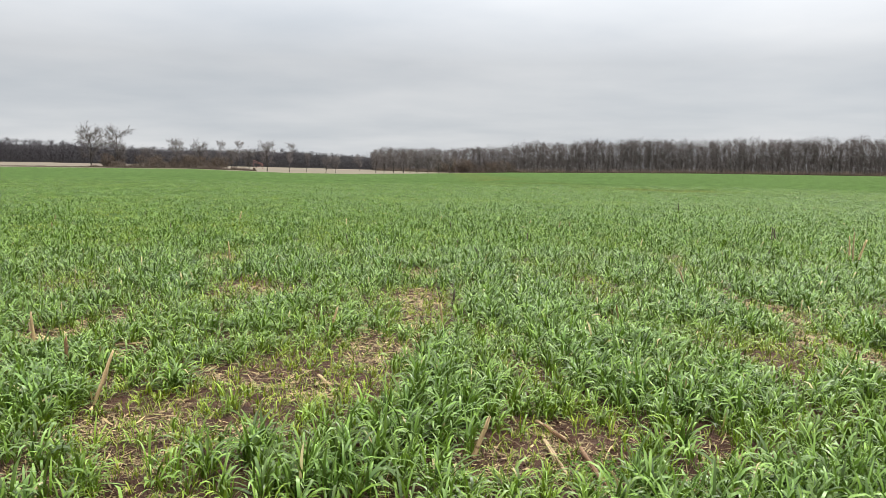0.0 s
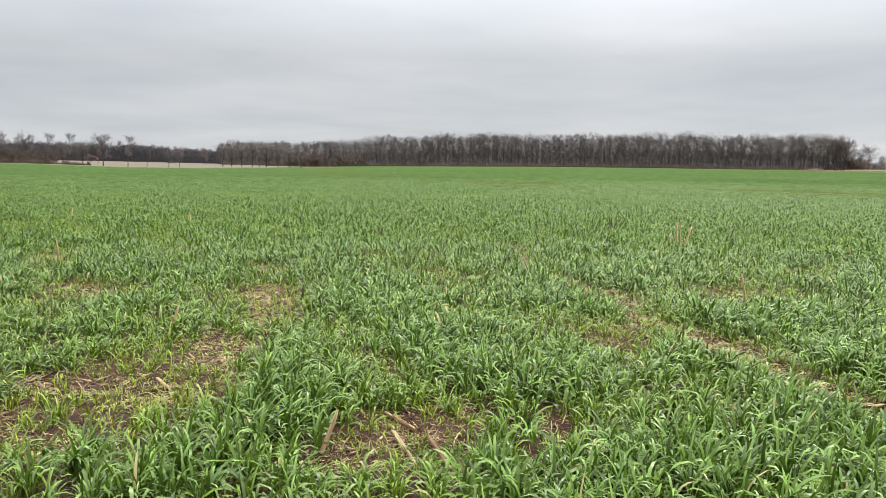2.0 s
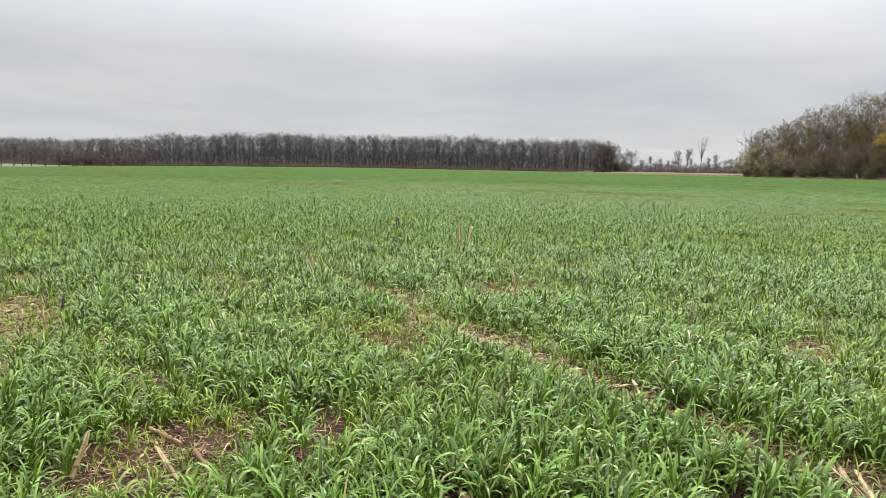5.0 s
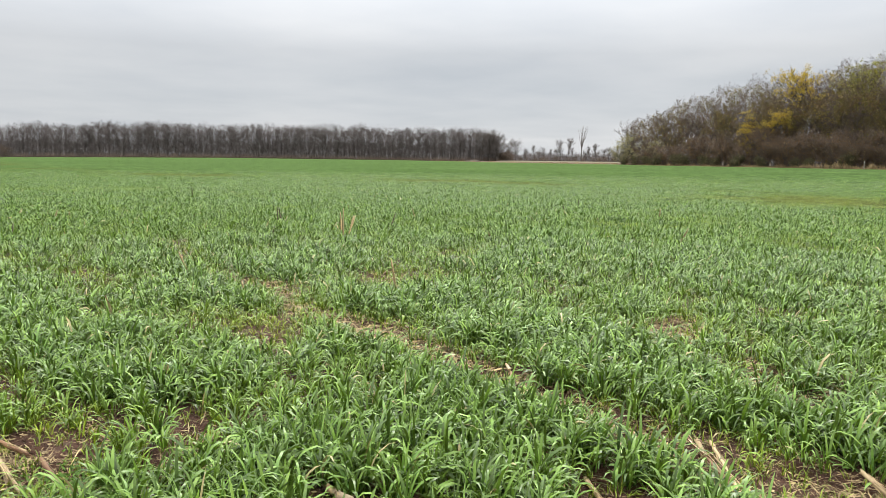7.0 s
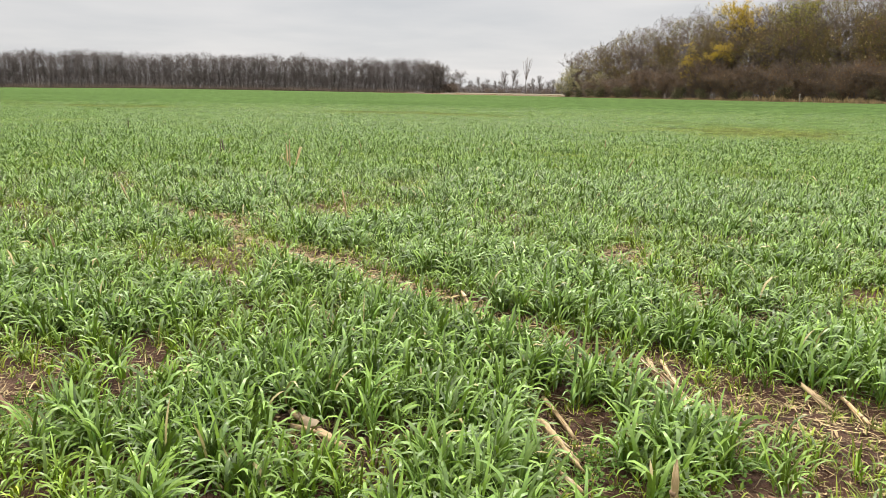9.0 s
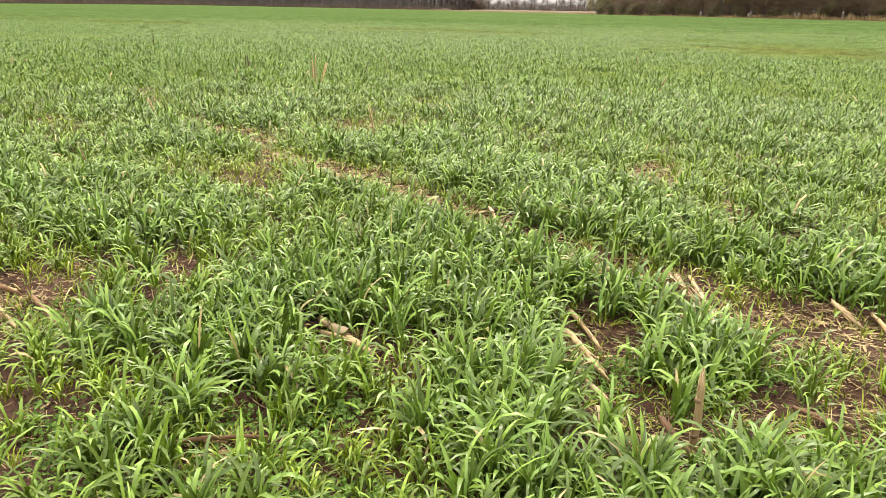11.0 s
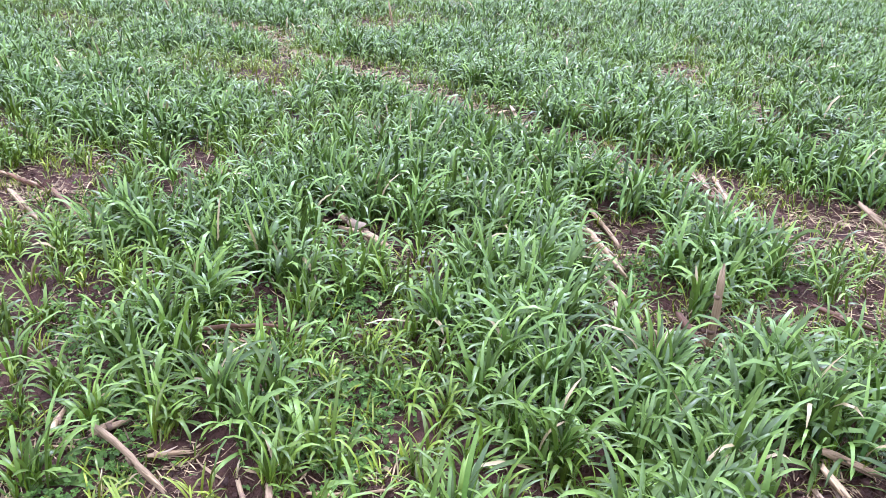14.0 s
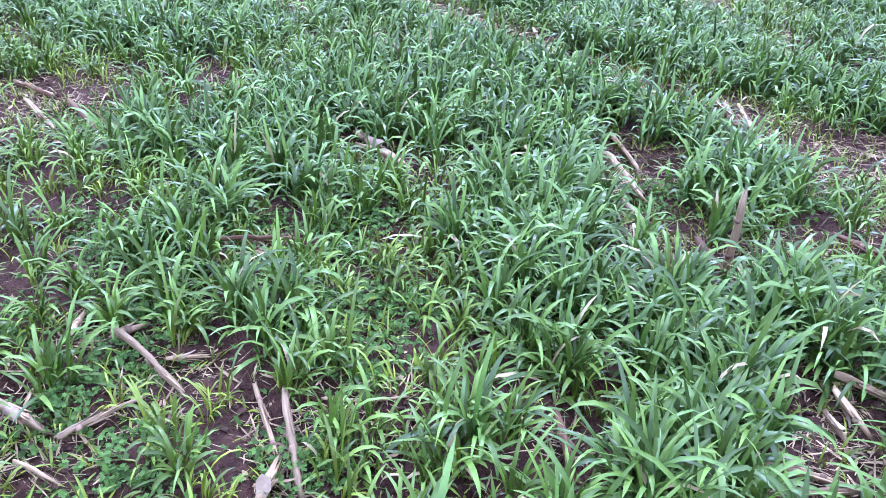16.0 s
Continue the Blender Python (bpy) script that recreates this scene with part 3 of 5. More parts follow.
def build_wheat():
    rng = np.random.default_rng(5)
    V, T, G, M, A, base = [], [], [], [], [], 0
    view, all_round = (-37, 77), (77, 323)
    # from, to, bearings, plants a square metre, leaves each, segments, folded, width gain, spread of a plant's foot
    shells = [(0.45, 2.3, (-2, 77), 195, 15, 6, True, 1.0, 0.017), (2.3, 3.4, (-2, 77), 190, 14, 5, False, 1.0, 0.018), (3.4, 5.5, view, 175, 13, 5, False, 1.0, 0.018), (5.5, 8.5, view, 165, 11, 4, False, 1.02, 0.02),
              (8.5, 14.0, view, 135, 8, 3, False, 1.15, 0.026), (14.0, 24.0, view, 66, 7, 3, False, 1.5, 0.045), (24.0, 40.0, view, 26, 8, 2, False, 1.9, 0.08), (40.0, 86.0, view, 8.5, 7, 2, False, 2.8, 0.16),
              (0.3, 3.4, (-37, -2), 130, 10, 3, False, 1.2, 0.025), (0.3, 9.0, all_round, 115, 7, 2, False, 1.7, 0.03)]
    for r0, r1, bearings, per_m2, leaves, segments, fold, wide, foot in shells:
        x, y = scatter(rng, r0, r1, per_m2, *np.radians(bearings))
        row = 0.165
        if r1 < 30:
            # plants draw together in drill rows
            k = np.round(x / row)
            x = k * row + (x - k * row) * 0.55 + rng.normal(0, 0.014, len(x))
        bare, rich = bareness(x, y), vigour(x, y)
        clump = step(0.36, 0.54, fractal(x * 5.2, y * 4.2, 71, 2)) * (0.5 + 0.65 * step(0.36, 0.56, fractal(x * 2.3, y * 1.7, 73, 2)))
        keep = rng.random(len(x)) < np.clip((1.08 - (1.25 if r0 < 5 else 1.12 if r0 < 8 else 0.95 if r0 < 14 else 0.5) * bare) * ((0.46 if r0 < 5 else 0.78) + (0.92 if r0 < 5 else 0.6) * clump) * (0.9 + 0.35 * rich), 0.0, 1) * step(86, 48, np.hypot(x, y))
        x, y, rich = x[keep], y[keep], rich[keep]
        # each plant has its own vigour and number of tillers
        own = rng.normal(0, 0.14, len(x))
        count = np.clip(np.round(leaves * (0.5 + 0.8 * rich + own) * rng.uniform(0.6, 1.3, len(x))), 2, 2.2 * leaves).astype(int)
        rich = np.clip(rich + own, 0.02, 1)
        lean_x, lean_y = rng.normal(0.06, 0.16, len(x)), rng.normal(-0.02, 0.16, len(x))
        x, y, rich, lean_x, lean_y = (np.repeat(q, count) for q in (x, y, rich, lean_x, lean_y))
        m = len(x)
        ox, oy = rng.normal(0, foot, m), rng.normal(0, foot, m)
        floor = soil_z(x + ox, y + oy) - 0.004
        # leaves part from upright sheaths at various heights
        tall = (0.022 + 0.062 * rich) * rng.uniform(0.0, 1.0, m) ** 1.3
        bx, by = x + ox + lean_x * tall, y + oy + lean_y * tall
        length = np.clip((0.070 + 0.118 * rich) * rng.lognormal(-0.02, 0.28, m), 0.035, 0.27)
        width = np.clip((0.0066 + 0.0078 * rich) * rng.uniform(0.65, 1.25, m), 0.0042, 0.0165) * wide
        # they part to all sides, somewhat more down the wind
        turn = np.arctan2(ox, oy) + rng.normal(0, 0.9, m)
        turn = np.where(rng.random(m) < 0.22, rng.normal(1.9, 0.7, m), turn)
        tilt = np.abs(rng.normal(0.16, 0.2, m)) + 4.0 * np.minimum(np.hypot(ox, oy), 0.03)
        bend = np.clip(rng.normal(2.05, 0.6, m), 0.5, 3.2)
        habit = rng.random(m)
        # young leaves stand straight, old ones lie low
        young, old = habit < (0.16 if r0 < 5 else 0.07), habit > 0.86
        tilt, bend = np.where(young, tilt * 0.5, np.where(old, 0.7 + tilt, tilt)), np.where(young, 0.3 * bend, np.where(old, 1.0, bend))
        tall = np.where(old, 0.2 * tall, tall)
        twist = rng.normal(0, 0.55, m)
        # leaves are shortened and laid over with distance, to look soft from the camera
        far = step(9, 45, np.hypot(x, y))
        length, tilt, bend = length * (1 - 0.45 * far), tilt + 0.35 * far, bend + 0.5 * far
        v, t, per, run = blades(bx, by, floor + tall, turn, length, width, tilt, bend, twist, segments, fold, floor)
        V.append(v)
        T.append(t + base)
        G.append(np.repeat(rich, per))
        M.append(np.full(len(t), int(r0 >= 14)))
        A.append(run)
        base += len(v)
        if r1 <= 8.5 and bearings != all_round:
            # the sheaths themselves
            pick = rng.random(m) < 0.3
            q = int(pick.sum())
            v, t, per, run = blades((x + ox)[pick], (y + oy)[pick], floor[pick], np.arctan2(lean_x, lean_y)[pick] + rng.normal(0, 0.3, q), (0.03 + 0.075 * rich[pick]) * rng.uniform(0.8, 1.2, q), np.full(q, 0.0052),
                               np.hypot(lean_x, lean_y)[pick], np.full(q, 0.1), rng.normal(0, 0.8, q), 2, False, floor[pick])
            V.append(v)
            T.append(t + base)
            G.append(np.repeat(rich[pick] * 0.6, per))
            run = run * 0.15
            M.append(np.zeros(len(t), int))
            A.append(run)
            base += len(v)
    # weak seedlings in the thin places, low and yellowish
    for r0, r1, per_m2, wide in ((1.0, 5.5, 420, 1.0), (5.5, 14.0, 170, 1.5), (14.0, 28.0, 40, 2.6)):
        x, y = scatter(rng, r0, r1, per_m2)
        keep = rng.random(len(x)) < np.clip(1.5 * bareness(x, y), 0.06, 0.5 if r0 < 5 else 0.34)
        x, y = np.repeat(x[keep], 4), np.repeat(y[keep], 4)
        m = len(x)
        floor = soil_z(x, y) - 0.002
        v, t, per, run = blades(x + rng.normal(0, 0.008, m), y + rng.normal(0, 0.008, m), floor, rng.uniform(0, 6.28, m), rng.lognormal(-2.75, 0.3, m), rng.uniform(0.0035, 0.007, m) * wide, np.abs(rng.normal(0.35, 0.35, m)), rng.uniform(0.4, 1.8, m), rng.normal(0, 0.5, m), 3, False, floor)
        V.append(v)
        T.append(t + base)
        G.append(np.repeat(np.clip(rng.normal(0.12, 0.12, m), 0, 0.4), per))
        M.append(np.zeros(len(t), int))
        A.append(run)
        base += len(v)
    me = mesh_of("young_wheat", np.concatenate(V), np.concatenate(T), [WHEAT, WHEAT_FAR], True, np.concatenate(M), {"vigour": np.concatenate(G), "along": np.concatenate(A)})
    tagged(new("young_wheat", me), "young green winter wheat in uneven tufts on bare loam", "grass", kind="stuff")


build_wheat()


def build_weeds():
    """Low round-leaved weeds between the rows."""
    rng = np.random.default_rng(8)
    spots = [(1.13, 1.78, 0.2), (1.22, 2.1, 0.16), (0.9, 2.25, 0.16), (0.62, 2.5, 0.16), (0.4, 1.5, 0.16), (0.75, 1.3, 0.12), (0.6, 2.1, 0.14), (0.3, 1.75, 0.12), (1.05, 1.55, 0.12), (1.35, 2.3, 0.14),
             (0.5, 1.9, 0.16), (1.3, 1.75, 0.2), (0.95, 1.75, 0.16), (1.5, 2.3, 0.16), (1.1, 2.45, 0.14), (2.8, 1.75, 0.16), (2.55, 1.95, 0.2), (3.1, 1.6, 0.2), (0.6, 2.75, 0.15), (0.85, 3.9, 0.2), (0.25, 2.2, 0.15), (2.3, 2.3, 0.2)]
    pile = Pile()
    ang = np.arange(10) * 2 * np.pi / 10
    fan = np.array([(0, 1 + k, 1 + (k + 1) % 10) for k in range(10)])
    lobes = np.where(np.arange(10)[:, None] % 2, 0.72, 1.1)
    for cx, cy, r in spots:
        for _ in range(int(1250 * r)):
            x, y = rng.normal(cx, r * 0.55), rng.normal(cy, r * 0.55)
            z = float(soil_z(x, y)) + rng.uniform(0.006, 0.045)
            turn = rng.uniform(0, 6.28)
            for k in range(3):
                a = turn + k * 2.09 + rng.normal(0, 0.2)
                size = rng.uniform(0.0035, 0.0088)
                c = np.array([x + math.cos(a) * size, y + math.sin(a) * size, z])
                tilt = rng.normal(0, 0.55, 2)
                rim = np.stack([np.cos(ang), np.sin(ang), 0 * ang], 1) * size * lobes
                rim[:, 2] = rim[:, 0] * tilt[0] + rim[:, 1] * tilt[1] + 0.0015
                pile.put(np.concatenate([[c], c + rim]), fan)
    tagged(new("ground_weeds", pile.mesh("ground_weeds", WEED)), "low bright green round-leaved weeds on open soil", "weeds", kind="stuff")


build_weeds()


# heaps of straw: x, y, spread, number of scraps
STRAW_HEAPS = [(3.60, 5.56, 0.10, 130), (3.68, 6.6, 0.08, 70), (3.72, 4.85, 0.10, 110), (3.70, 4.1, 0.12, 120), (3.70, 3.5, 0.13, 120), (3.5, 9.5, 0.15, 110), (-0.85, 5.2, 0.12, 120), (-0.35, 7.1, 0.12, 90), (-0.3, 8.6, 0.14, 90), (-0.3, 10.8, 0.2, 110),
               (-1.68, 4.0, 0.2, 120), (-3.7, 6.8, 0.2, 90), (0.8, 4.1, 0.12, 110), (1.05, 2.3, 0.05, 60), (3.4, 2.1, 0.15, 150), (3.9, 1.8, 0.15, 120), (2.9, 1.9, 0.12, 90), (2.6, 1.5, 0.1, 80)]


def build_litter():
    """Chopped straw, and crumbs of soil."""
    rng = np.random.default_rng(9)
    x, y = scatter(rng, 0.8, 15.0, 1700)
    bare = bareness(x, y)
    keep = rng.random(len(x)) < np.clip(bare * 1.1, 0.05, 0.9) * np.clip(8 / np.hypot(x, y), 0.15, 1)
    x, y = x[keep], y[keep]
    # heaps of leaf and husk scraps
    for cx, cy, r, many in STRAW_HEAPS:
        x, y = np.append(x, rng.normal(cx, r, many)), np.append(y, rng.normal(cy, r, many))
    # torn fibres round the lying stalks
    for x0, y0, x1, y1, r in LYING_RIGHT + LYING_MID + LYING_FOOT:
        f = rng.random(22)
        x, y = np.append(x, x0 + (x1 - x0) * f + rng.normal(0, 0.045, 22)), np.append(y, y0 + (y1 - y0) * f + rng.normal(0, 0.045, 22))
    m = len(x)
    turn = rng.uniform(0, 6.28, m)
    length, width = rng.lognormal(-3.15, 0.6, m), rng.uniform(0.0015, 0.0055, m) * np.where(rng.random(m) < 0.1, 2.2, 1.0)
    # scraps are enlarged with distance from the camera, so that they still show
    coarse = np.clip(np.hypot(x, y) / 3.2, 1, 2.4)
    length, width = length * coarse**0.6, width * coarse
    v, t, *_ = blades(x, y, soil_z(x, y) + 0.006, turn, np.clip(length, 0.02, 0.2), width, rng.normal(1.45, 0.12, m), rng.normal(0.1, 0.25, m), rng.normal(0, 0.5, m), 3, False)
    tagged(new("straw_litter", mesh_of("straw_litter", v, t, [STRAW])), "chopped pale straw and leaf scraps on the soil", "straw", kind="stuff")
    x, y = scatter(rng, 0.8, 8.0, 3200)
    keep = rng.random(len(x)) < np.clip(bareness(x, y) ** 1.3 + 0.03, 0, 1) * np.clip(2.2 / np.hypot(x, y), 0.0, 1) ** 2.2
    x, y = x[keep], y[keep]
    bm = bmesh.new()
    bmesh.ops.create_icosphere(bm, subdivisions=1, radius=1)
    lump = np.array([w.co for w in bm.verts])
    faces = np.array([[w.index for w in f.verts] for f in bm.faces])
    bm.free()
    m = len(x)
    size = np.clip(rng.lognormal(-5.25, 0.55, m), 0.0025, 0.016)
    shape = 1 + rng.uniform(-0.25, 0.25, (m, len(lump), 1))
    spin = rng.uniform(0, 6.28, m)
    q = lump[None] * shape * np.array([1.15, 0.9, 0.62])
    c, s = np.cos(spin)[:, None], np.sin(spin)[:, None]
    q = np.stack([q[..., 0] * c - q[..., 1] * s, q[..., 0] * s + q[..., 1] * c, q[..., 2]], -1) * size[:, None, None]
    q = q + np.stack([x, y, soil_z(x, y) + size * 0.2], -1)[:, None]
    t = faces[None] + (np.arange(m) * len(lump))[:, None, None]
    tagged(new("soil_clods", mesh_of("soil_clods", q.reshape(-1, 3), t.reshape(-1, 3), [CLOD], False)), "crumbly dark brown clods of loam", "soil", kind="stuff")


build_litter()


# ---------------------------------------------------------------- maize residue
def cane_mesh(rng, length, radius, material):
    """A stalk lying along z from 0 to length, fluted, slightly bent and torn at the ends."""
    k = max(5, int(length / 0.03))
    s = np.linspace(0, 1, k)
    bow = rng.normal(0, 0.03) * length
    pts = np.stack([bow * np.sin(np.pi * s) + rng.normal(0, 0.0012, k), rng.normal(0, 0.0012, k), s * length], 1)
    rad = radius * np.interp(s, [0, 1], [1.08, 0.86]) * rng.uniform(0.95, 1.05, k)
    rad[0], rad[-1] = rad[0] * 0.8, rad[-1] * 0.7
    pile = Pile()
    v, t = tube(pts, rad, 9)
    flat = rng.uniform(0.62, 0.95)
    v[:, 1] *= flat
    torn, foot = v[:, 2] > length * 0.97, v[:, 2] < length * 0.03
    v[torn, 2] += rng.uniform(-0.6, 1.6, torn.sum()) * radius * 2.2
    v[foot, 2] -= rng.uniform(-0.4, 1.2, foot.sum()) * radius * 1.5
    # the dried rind is sunken and ribbed
    v[:, :2] *= 1 + rng.normal(0, 0.10, (len(v), 1))
    pile.put(v, t)
    return pile.mesh("cane", material), flat


def fibre_mesh(rng, length, radius, flat, material):
    """A loose strip of the rind."""
    a, l0 = rng.uniform(0, 6.28), rng.uniform(0.1, 0.6) * length
    run = rng.uniform(0.3, 0.6) * length
    q = np.linspace(0, 1, 5)
    away = radius * (0.9 + rng.uniform(0.3, 1.6) * q**2)
    v, t = tube(np.stack([np.cos(a) * away, np.sin(a) * away * flat, l0 + run * q], 1), radius * np.array([0.3, 0.32, 0.28, 0.2, 0.06]), 4)
    return mesh_of("fibre", v, t, [material])


def node_mesh(radius, flat):
    v, t = tube([(0, 0, -0.008), (0, 0, -0.003), (0, 0, 0.002), (0, 0, 0.007)], [radius * 1.0, radius * 1.12, radius * 1.1, radius * 0.97], 9)
    v[:, 1] *= flat
    return mesh_of("node", v, t, [NODE])


def husk_mesh(rng, length, radius):
    """A dry leaf sheath that clings to the stalk and curls away."""
    k = 8
    s = np.linspace(0, 1, k)
    a0 = rng.uniform(0, 6.28)
    half = np.interp(s, [0, 0.5, 1], [1.3, 1.0, 0.25])
    off = radius * (1.12 + 2.2 * s**2 * rng.uniform(0.3, 1))
    rows = []
    for d in (-1, -0.35, 0.35, 1):
        a = a0 + d * half
        rows.append(np.stack([np.cos(a) * off, np.sin(a) * off * 0.8, s * length], 1))
    v = np.stack(rows, 1).reshape(-1, 3) + rng.normal(0, radius * 0.07, (k * 4, 3))
    t = []
    for i in range(k - 1):
        for j in range(3):
            p = i * 4 + j
            t += [(p, p + 1, p + 5), (p, p + 5, p + 4)]
    v2, t2 = v * np.array([0.97, 0.97, 1]), np.array(t)[:, ::-1]
    return mesh_of("husk", np.concatenate([v, v2]), np.concatenate([t, t2 + len(v)]), [HUSK])


def corn_stalk(rng, base, tip, radius, old=False, standing=False):
    """One piece of stalk between two points."""
    base, tip = Vector(base), Vector(tip)
    way = tip - base
    length = way.length
    thing = new("corn_stub" if standing else "corn_stalk")
    turn = way.to_track_quat("Z", "Y") @ Euler((0, 0, rng.uniform(0, 6.28))).to_quaternion()
    thing.matrix_world = Matrix.LocRotScale(base, turn, None)
    brown = not old and rng.random() < (0.15 if standing else 0.22)
    rind = CANE_OLD if old else CANE_BROWN if brown else CANE
    me, flat = cane_mesh(rng, length, radius, rind)
    part("cane", me, thing)
    for _ in range(int(rng.integers(0, 2)) if standing else int(rng.integers(2, 6))):
        part("fibre", fibre_mesh(rng, length, radius, flat, rind), thing)
    z = rng.uniform(0.02, 0.10)
    ring = node_mesh(radius, flat)
    while z < length - 0.02:
        part("node", ring, thing).location = (0, 0, z)
        z += rng.uniform(0.11, 0.2)
    if rng.random() < (0.3 if standing else 0.6) and not old:
        part("husk", husk_mesh(rng, min(0.22, length * rng.uniform(0.4, 0.8)), radius), thing, "papery bleached leaf sheath").location = (0, 0, length * rng.uniform(0, 0.25))
    tone = "blackened weathered" if old else "brown rotting" if brown else "dry straw-coloured"
    if standing:
        tagged(thing, tone + " corn stub standing in the wheat", "corn stub", "corn stubs")
    else:
        tagged(thing, tone + " broken corn stalk lying on the soil", "corn stalk", "corn stalks")
    return thing


# standing stubs: place, height, lean to the side in degrees
STUBS = [(2.38, 1.43, 0.25, -6), (4.57, 7.14, 0.36, -8), (1.79, 7.65, 0.15, -17), (3.12, 7.85, 0.18, -4), (3.12, 9.75, 0.25, -24), (0.0, 7.4, 0.20, -4), (-3.56, 6.68, 0.20, -4), (-2.77, 5.68, 0.22, 0),
         (-3.32, 12.09, 0.29, -3), (-2.23, 4.85, 0.28, 19), (-1.08, 7.17, 0.20, 20), (0.17, 4.03, 0.17, 20), (7.03, 13.4, 0.37, -6), (7.34, 13.77, 0.30, 22), (6.61, 12.48, 0.50, 0), (6.95, 13.0, 0.35, 18)]
OLD_STUBS = [(-0.75, 8.37, 0.13, -28), (0.11, 8.54, 0.16, 6), (1.66, 15.6, 0.22, 7), (0.66, 12.76, 0.19, -27), (-1.86, 15.23, 0.19, -9), (-6.04, 17.18, 0.20, 2), (7.12, 16.84, 0.30, 3), (8.38, 27.86, 0.32, -2),
             (0.21, 18.5, 0.20, -10), (8.76, 14.56, 0.27, 20), (7.25, 16.9, 0.28, -5), (5.2, 10.3, 0.16, 12)]


def build_residue():
    rng = np.random.default_rng(12)
    for x0, y0, x1, y1, r in LYING_RIGHT + LYING_MID + LYING_FOOT:
        za, zb = float(soil_z(x0, y0)) + r * 0.8 + 0.024, float(soil_z(x1, y1)) + r * 0.8 + 0.024
        top = za + 0.03 * (rng.random() < 0.5)
        corn_stalk(rng, (x0, y0, top), (x1, y1, zb), r)
    for spots, old in ((STUBS, False), (OLD_STUBS, True)):
        for x, y, h, lean in spots:
            z = float(soil_z(x, y)) - 0.02
            h = 1.12 * h + 0.03
            corn_stalk(rng, (x, y, z), (x + math.tan(radians(lean)) * h, y + rng.normal(0, 0.1) * h, z + h), 0.014, old, True)
    # the rest of the harvest's remains, thinner with distance
    made = 0
    while made < 70:
        r, a = rng.uniform(4.5, 26), radians(rng.uniform(-30, 68))
        x, y = math.sin(a) * r, math.cos(a) * r
        if rng.random() > float(bareness(np.array([x]), np.array([y]))[0]) + 0.1:
            continue
        made += 1
        z = float(soil_z(x, y))
        if rng.random() < 0.45 and r > 14:
            h = rng.uniform(0.14, 0.3)
            lean = rng.normal(0, 0.25, 2) * h
            corn_stalk(rng, (x, y, z - 0.02), (x + lean[0], y + lean[1], z + h), 0.014, rng.random() < 0.4, True)
        else:
            w, l = rng.uniform(0, 6.28), rng.uniform(0.15, 0.4)
            x1, y1 = x + math.cos(w) * l, y + math.sin(w) * l
            corn_stalk(rng, (x, y, z + 0.02), (x1, y1, float(soil_z(x1, y1)) + 0.012), 0.012, rng.random() < 0.2)


build_residue()


# ---------------------------------------------------------------- trees
def branch(rng, start, way, length, steps, droop=0.0, wobble=0.12, lift=0.0):
    p, d = np.array(start, float), np.array(way, float)
    out = [p.copy()]
    for _ in range(steps):
        d = d + rng.normal(0, wobble, 3) + np.array([0, 0, lift - droop])
        d /= np.linalg.norm(d)
        p = p + d * length / steps
        out.append(p.copy())
    return np.array(out)


def side_way(rng, axis, angle):
    """A direction at an angle to an axis, turned at random round it."""
    axis = axis / (np.linalg.norm(axis) + 1e-9)
    ref = np.array([0, 0, 1.0]) if abs(axis[2]) < 0.9 else np.array([1.0, 0, 0])
    a = np.cross(axis, ref)
    a /= np.linalg.norm(a)
    b = np.cross(axis, a)
    w = rng.uniform(0, 2 * np.pi)
    return math.cos(angle) * axis + math.sin(angle) * (math.cos(w) * a + math.sin(w) * b)


def slivers(rng, starts, ways, length, width):
    """Fine twigs, each a slender three-sided spike."""
    m = len(starts)
    ref = rng.normal(0, 1, (m, 3))
    a = np.cross(ways, ref)
    a /= np.linalg.norm(a, axis=1)[:, None] + 1e-9
    b = np.cross(ways, a)
    w = width[:, None]
    tip = starts + ways * length[:, None]
    v = np.stack([starts + a * w, starts - a * w * 0.5 + b * w * 0.86, starts - a * w * 0.5 - b * w * 0.86, tip], 1)
    t = np.array([(0, 1, 3), (1, 2, 3), (2, 0, 3)])[None] + (np.arange(m) * 4)[:, None, None]
    return v.reshape(-1, 3), t.reshape(-1, 3)


def leaf_bits(rng, where, size):
    """Small bent leaves at given places."""
    m = len(where)
    a = rng.normal(0, 1, (m, 3))
    a /= np.linalg.norm(a, axis=1)[:, None]
    b = np.cross(a, rng.normal(0, 1, (m, 3)))
    b /= np.linalg.norm(b, axis=1)[:, None] + 1e-9
    s = (size * rng.uniform(0.6, 1.3, m))[:, None]
    nrm = np.cross(a, b)
    v = np.stack([where - a * s, where + b * s * 0.5 + nrm * s * 0.2, where + a * s, where - b * s * 0.5 + nrm * s * 0.2], 1)
    t = np.array([(0, 1, 2), (0, 2, 3)])[None] + (np.arange(m) * 4)[:, None, None]
    return v.reshape(-1, 3), t.reshape(-1, 3)


